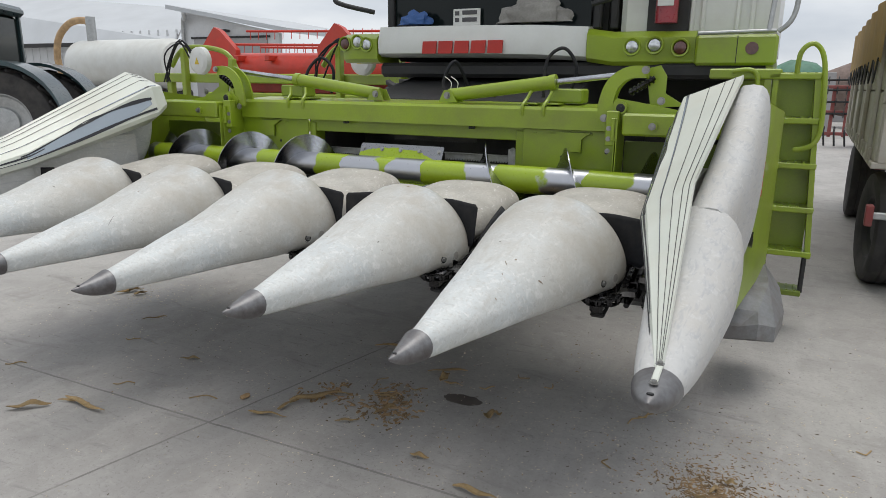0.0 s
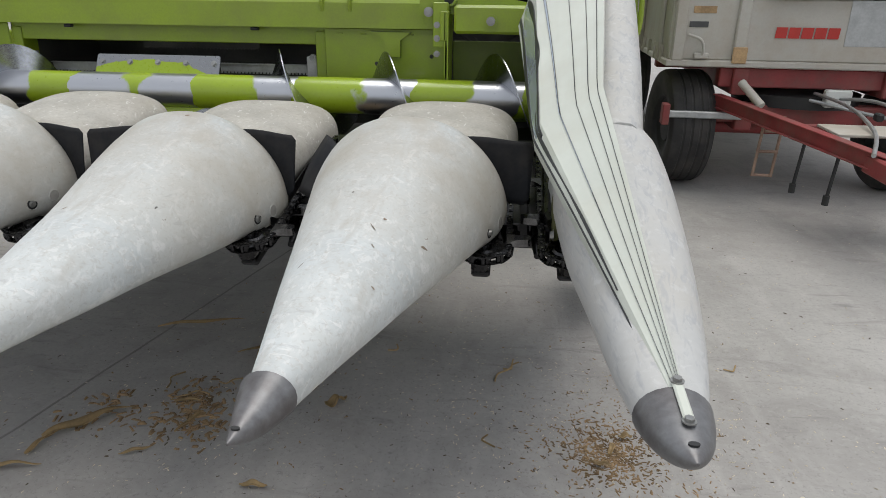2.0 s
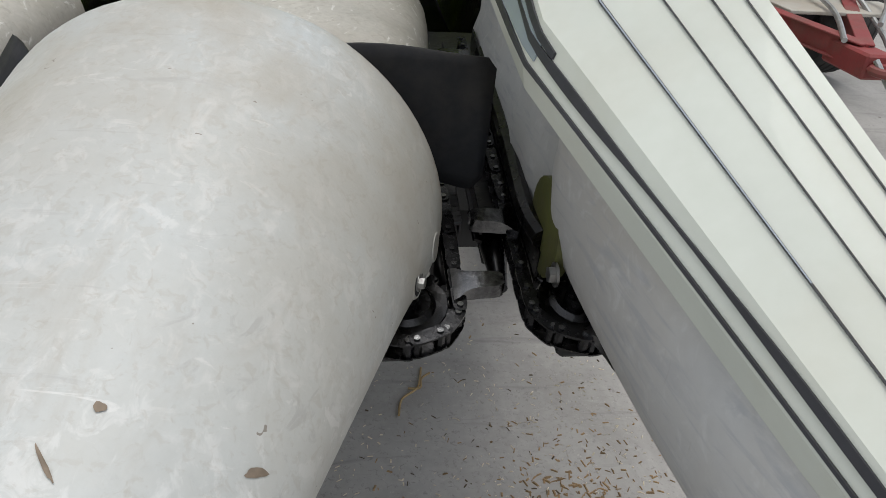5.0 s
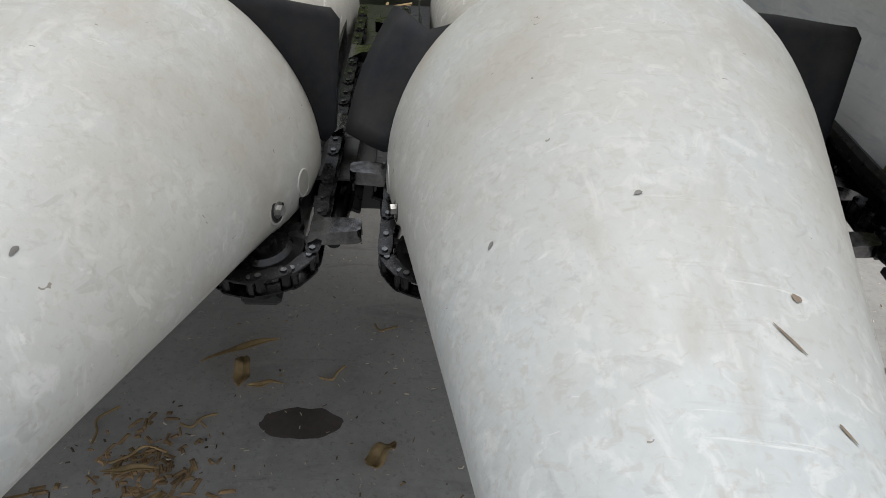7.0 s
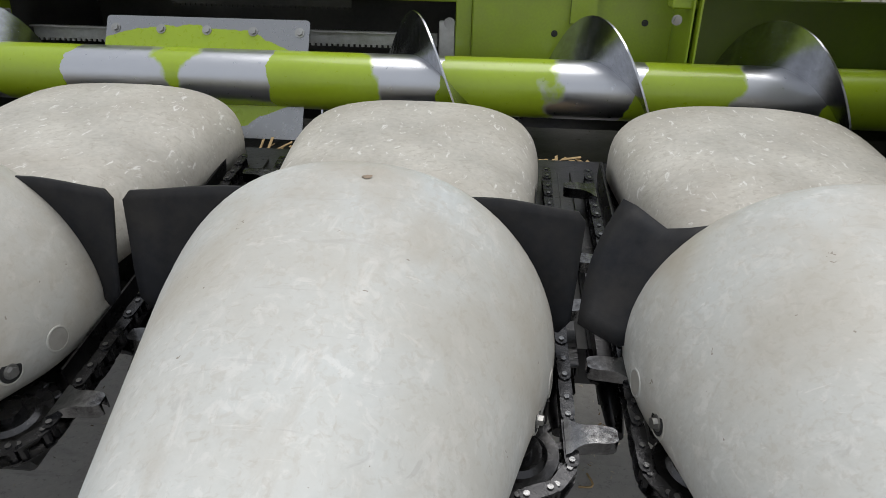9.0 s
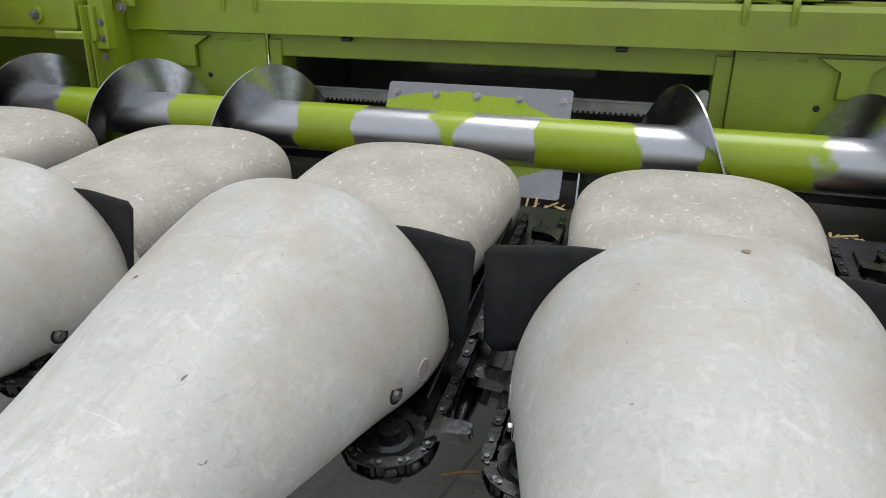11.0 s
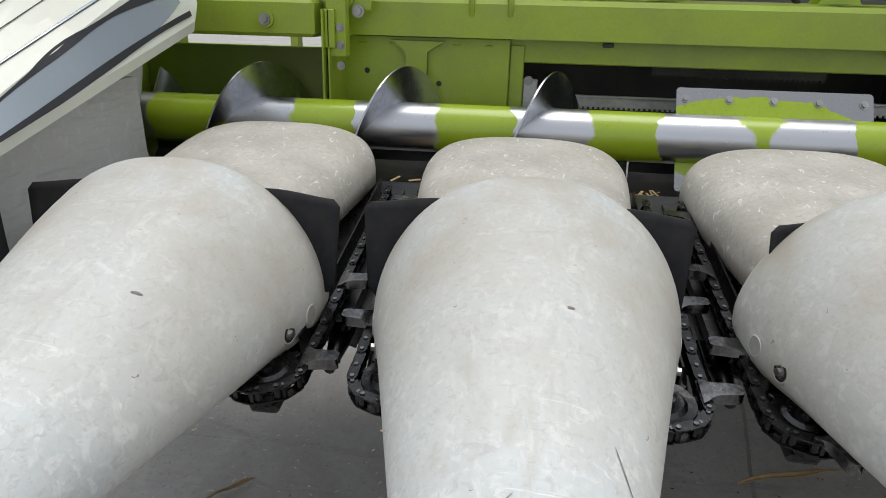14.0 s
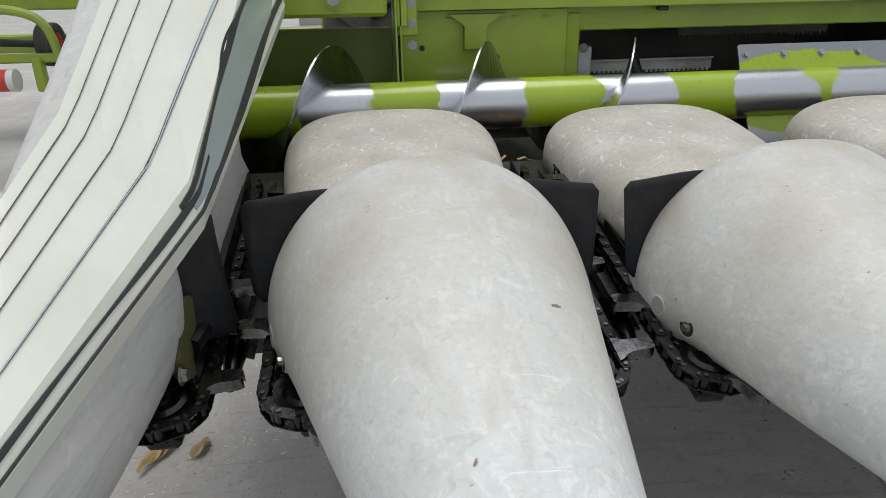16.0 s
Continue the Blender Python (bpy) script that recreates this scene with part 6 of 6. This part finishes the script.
part("roller_door", box((-31.0, 29.90, 0), (-25.2, 29.98, 4.3), 0.01), M_FARWALL, hall, "grey roller door")
part("door_head", box((-31.2, 29.86, 4.3), (-25.0, 29.99, 4.42), 0.01), M_DARK, hall)
part("downpipe", tube([(-31.0, 29.2, 5.8), (-31.1, 29.4, 5.4), (-31.75, 29.8, 5.1), (-31.8, 29.8, 0)], 0.12, 8), M_ZINC, hall)
part("wall_lamp", box((-28.6, 29.5, 4.65), (-28.0, 29.9, 4.8), 0.02), M_DARK, hall)

far = thing("yard_wall", "pale grey concrete wall at the far end of the yard", "wall")
part("wall_panel", box((-4, 27, 0), (4.2, 27.3, 2.35), 0.02), M_FARWALL, far)
part("wall_panel", box((4.2, 40, 0), (24, 40.3, 2.0), 0.02), M_FARWALL, far)
silo = thing("covered_heap", "green sheeted heap behind the wall", "heap")
bm = bmesh.new()
bmesh.ops.create_icosphere(bm, subdivisions=3, radius=1.0)
for v in bm.verts:
    v.co = Vector((2.9 + v.co.x * 1.3, 30 + v.co.y * 1.2, 1.9 + v.co.z * (1.0 + 0.1 * noise.noise(v.co * 2))))
part("sheet", bm, material("green_sheet", (0.08, 0.19, 0.13), 0.6, vary=0.2), silo)
silo2 = thing("covered_heap", "brown earth heap behind the wall", "heap")
bm = bmesh.new()
bmesh.ops.create_icosphere(bm, subdivisions=3, radius=1.0)
for v in bm.verts:
    v.co = Vector((5.6 + v.co.x * 2.0, 34 + v.co.y * 1.2, 1.7 + v.co.z * (1.2 + 0.2 * noise.noise(v.co * 2))))
part("earth_mound", bm, material("brown_heap", (0.20, 0.15, 0.13), 0.9, vary=0.2), silo2)

# distance haze is mixed into this red, so it is paler and duller
M_REDFAR = material("red_paled_by_haze", (0.30, 0.09, 0.08), 0.6, vary=0.15)
tiller = thing("cultivator", "folded red and blue cultivator on the yard", "implement", at=(4.4, 21.5, 0))
part("blue_body", box((0.05, 0, 0.45), (1.2, 0.8, 1.25), 0.08), M_BLUE, tiller)
for x in (-0.6, -0.2, 0.25, 0.75):
    part("red_upright", box((x, -0.1, 0.3), (x + 0.1, 0.0, 1.9 - 0.2 * abs(x)), 0.01), M_REDFAR, tiller)
for z in (0.35, 1.0, 1.75):
    part("red_bar", box((-0.75, -0.15, z), (1.1, -0.05, z + 0.1), 0.01), M_REDFAR, tiller)
for k in range(7):
    part("tine", tube([(-0.7 + k * 0.28, -0.2, 0.6), (-0.72 + k * 0.28, -0.45, 0.45), (-0.66 + k * 0.28, -0.35, 0.05)], 0.03, 6), M_DARK, tiller)
for z in (1.0, 1.35, 1.7, 2.0):
    bm = rod((-0.8, -0.2, z), (0.1, -0.2, z + 0.02), 0.03, seg=8)
    for q in range(4):
        add_rod(bm, (-0.75 + q * 0.25, -0.2, z), (-0.73 + q * 0.25, -0.2, z), 0.12, seg=10)
    part("disc_row", bm, M_DARK, tiller)

# distant trees behind the yard
rng = random.Random(4)
bm = bmesh.new()
for k in range(150):
    x, h = -30 + k * 0.75 + rng.uniform(-0.3, 0.3), rng.uniform(1.6, 3.6)
    y = 75 + rng.uniform(-4, 4)
    add_rod(bm, (x, y, 0), (x + rng.uniform(-0.2, 0.2), y, h * 0.8), 0.10, 0.03, seg=5)
    for q in range(28):
        c = Vector((x + rng.gauss(0, 0.55), y + rng.gauss(0, 0.5), h * rng.uniform(0.35, 1.0)))
        r = rng.uniform(0.12, 0.32)
        vs = [bm.verts.new(c + Vector((rng.uniform(-r, r), rng.uniform(-r, r), rng.uniform(-r, r)))) for _ in range(4)]
        for t in ((0, 1, 2), (0, 1, 3), (0, 2, 3), (1, 2, 3)):
            bm.faces.new([vs[i] for i in t])
tagged(link("far_trees", bm, M_LEAF, smooth=False), "thin belt of distant trees beyond the yard", "trees", kind="stuff")
HUSKS = [
    (-1.15, -0.66, 40, 0.22, 0.05, 5), (-0.92, -0.52, -12, 0.36, 0.035, 6), (-1.0, -0.50, 20, 0.20, 0.02, 7),
    (0.05, -0.13, 20, 0.22, 0.03, 8), (0.17, 0.16, 55, 0.34, 0.055, 1), (0.08, 0.02, 80, 0.18, 0.04, 9),
    (0.58, 0.20, 70, 0.16, 0.03, 10), (0.50, 0.34, 10, 0.14, 0.025, 11), (0.46, 0.0, 30, 0.12, 0.02, 12),
    (0.25, 1.045, 23, 0.44, 0.03, 13), (0.66, 0.825, 35, 0.25, 0.035, 4), (0.70, 0.71, -75, 0.15, 0.06, 3), (0.775, 0.665, 20, 0.11, 0.025, 14),
    (1.14, 0.39, 40, 0.11, 0.065, 2), (-2.28, 1.03, 60, 0.11, 0.06, 15), (-1.70, 0.66, 50, 0.18, 0.03, 16), (-0.88, 0.22, 30, 0.12, 0.03, 17),
    (0.97, -0.13, 10, 0.10, 0.03, 18), (1.32, -0.29, -8, 0.22, 0.035, 19), (-2.43, 1.02, 70, 0.23, 0.05, 20), (-2.40, 1.05, 62, 0.19, 0.04, 27),
    (2.26, 0.22, 60, 0.07, 0.03, 22), (2.20, 0.12, -20, 0.08, 0.025, 23), (2.32, 0.30, 10, 0.06, 0.03, 24),
]
STICKS = [(1.84, 0.76, 70, 0.22), (1.87, 0.80, 40, 0.10), (-1.80, -0.32, 35, 0.12), (-0.96, -0.21, 30, 0.12), (1.78, 0.22, -70, 0.08), (0.36, 0.50, 80, 0.14), (0.62, 0.52, 20, 0.10),
          (0.50, 0.40, 15, 0.14), (1.11, 0.95, -10, 0.08), (-0.41, -0.13, 25, 0.16), (0.97, 0.72, 35, 0.09), (-1.5, 0.3, 20, 0.1), (2.9, 0.9, 30, 0.08), (1.3, 0.9, 60, 0.07)]
COBS = [(-0.20, -0.03, 78)]

# ---- litter on the yard ----
rng = random.Random(11)


def husk(length, width, seed):
    r = random.Random(seed)
    rings = []
    n = 14
    bend, lift = r.uniform(-0.5, 0.5), r.uniform(0.2, 0.8)
    for k in range(n + 1):
        u = k / n
        w = width * math.sin(math.pi * (0.08 + 0.9 * u)) ** 0.8 * 0.5
        cx, cy = length * (u - 0.5), bend * length * 0.4 * u * u
        z = 0.006 + lift * width * 0.5 * math.sin(u * 5 + seed) ** 2
        tw = 0.8 * math.sin(u * 4 + seed)
        rings.append([(cx, cy + q * w * math.cos(tw), z + abs(q) * w * 0.5 + q * w * math.sin(tw) * 0.4 + 0.002) for q in (-1, -0.5, 0, 0.5, 1)])
    return loft(rings, closed=False, caps=False)


def drop_husk(x, y, turn, length, width, seed, label="dry curled maize husk"):
    ob = link("maize_husk", husk(length, width, seed), M_HUSK)
    shell(ob, 0.0015, 0)
    ob.location, ob.rotation_euler[2] = (x, y, 0.002), radians(turn)
    tagged(ob, label, "husk", "litter on the yard")
    return ob


for row in HUSKS:
    drop_husk(*row)

for x, y, turn, ln in STICKS:
    pts = [(ln * (u - 0.5), 0.02 * math.sin(u * 6 + ln * 30), 0.006) for u in (0, 0.3, 0.6, 1.0)]
    ob = link("straw_stalk", tube(pts, 0.0035, 6), M_HUSK)
    ob.location, ob.rotation_euler[2] = (x, y, 0), radians(turn)
    tagged(ob, "thin dry straw stalk on the concrete", "stalk", "litter on the yard")

for x, y, turn in COBS:
    ob = link("cob_piece", loft([[(0.06 * u, 0.014 * k * math.cos(a), 0.014 + 0.014 * k * math.sin(a)) for a in [2 * math.pi * q / 10 for q in range(10)]] for u, k in ((-0.5, 0.5), (-0.4, 0.9), (0, 1), (0.4, 0.85), (0.5, 0.4))]), M_COB)
    ob.location, ob.rotation_euler[2] = (x, y, 0), radians(turn)
    tagged(ob, "short broken piece of maize cob", "cob", "litter on the yard")


def scatter(name, spots, label, mat):
    """Kernels, chips and chaff, in drifts: x, y, spread, how many, size."""
    verts, faces = [], []
    for cx, cy, sp, n, size in spots:
        for _ in range(n):
            x, y = rng.gauss(cx, sp), rng.gauss(cy, sp)
            a, ln, wd = rng.uniform(0, 6.3), size * rng.uniform(0.5, 1.8), size * rng.uniform(0.14, 0.5)
            ca, sa, h = math.cos(a), math.sin(a), size * rng.uniform(0.2, 0.6)
            i = len(verts)
            for px, py, pz in ((-ln, -wd, 0), (ln, -wd, 0), (ln, wd, 0), (-ln, wd, 0), (-ln * 0.6, -wd * 0.5, h), (ln * 0.6, -wd * 0.5, h), (ln * 0.6, wd * 0.5, h), (-ln * 0.6, wd * 0.5, h)):
                verts.append((x + px * ca - py * sa, y + px * sa + py * ca, pz + 0.0005))
            faces += [(i + 4, i + 5, i + 6, i + 7), (i, i + 1, i + 5, i + 4), (i + 1, i + 2, i + 6, i + 5), (i + 2, i + 3, i + 7, i + 6), (i + 3, i, i + 4, i + 7)]
    me = bpy.data.meshes.new(name)
    me.from_pydata(verts, [], faces)
    me.materials.append(mat)
    return tagged(new(name, me), label, "litter", kind="stuff")


M_CHAFF = material("pale_chaff", (0.27, 0.18, 0.095), 0.8, vary=0.5, scale=9)
scatter("loose_kernels", [(1.2, 0.2, 1.2, 1100, 0.0042), (2.2, 0.3, 0.5, 700, 0.0045), (2.5, 1.2, 0.9, 300, 0.005), (-0.5, 0.2, 1.0, 350, 0.0045), (-2.3, 1.0, 0.45, 300, 0.0055), (-2.2, 0.95, 0.12, 70, 0.006), (3.5, 2.5, 1.5, 200, 0.006), (-1.5, 0.5, 0.8, 200, 0.005)], "scattered pale maize kernels and grit on the yard", M_KERNEL)
scatter("chaff", [(2.24, 0.20, 0.09, 600, 0.008), (2.30, 0.26, 0.20, 500, 0.006), (0.58, 0.20, 0.08, 120, 0.014), (0.52, 0.36, 0.08, 90, 0.013), (0.20, 0.25, 0.09, 60, 0.014), (1.1, 0.35, 0.7, 140, 0.006)], "drift of brown chaff and crushed cob", M_CHAFF)

scatter("dark_chips", [(0.6, 0.3, 0.9, 130, 0.0045), (-1.2, 0.2, 0.9, 80, 0.005), (2.2, 0.3, 0.35, 120, 0.005), (3.0, 1.5, 1.2, 60, 0.006), (0.55, 0.28, 0.14, 50, 0.006)], "dark bits of stalk and leaf on the yard", material("dark_stalk_bits", (0.10, 0.075, 0.05), 0.8, vary=0.4, scale=8))

# joints in the slab, laid as thin filler strips, and an oil stain
for a, b in (((-12.0, -0.33), (9.0, -0.33)), ((-0.66, -2.5), (0.42, 2.4))):
    a, b = Vector(a), Vector(b)
    d = (b - a).normalized()
    nrm = Vector((-d.y, d.x)) * 0.007
    bm = bmesh.new()
    n = int((b - a).length / 0.08)
    rings = []
    for k in range(n + 1):
        p = a + (b - a) * k / n + nrm * 0.8 * noise.noise(Vector((k * 0.7, a.x, 0)))
        rings.append([(p.x + nrm.x, p.y + nrm.y, 0.0005), (p.x + nrm.x * 0.6, p.y + nrm.y * 0.6, 0.0015), (p.x - nrm.x * 0.6, p.y - nrm.y * 0.6, 0.0015), (p.x - nrm.x, p.y - nrm.y, 0.0005)])
    add_loft(bm, rings, closed=False, caps=False)
    ob = link("slab_joint", bm, M_JOINT)
    tagged(ob, "dark joint between concrete slabs", "joint", kind="structure")
bm = bmesh.new()
bm.faces.new([bm.verts.new((0.90 + (0.115 + 0.02 * noise.noise(Vector((math.cos(a) * 2, math.sin(a) * 2, 3)))) * math.cos(a), 0.52 + 0.058 * math.sin(a) + 0.012 * noise.noise(Vector((math.cos(a) * 3, math.sin(a) * 3, 7))), 0.001)) for a in [2 * math.pi * k / 40 for k in range(40)]])
tagged(link("oil_stain", bm, M_OIL, smooth=False), "dark oil stain on the concrete", "stain", kind="structure")
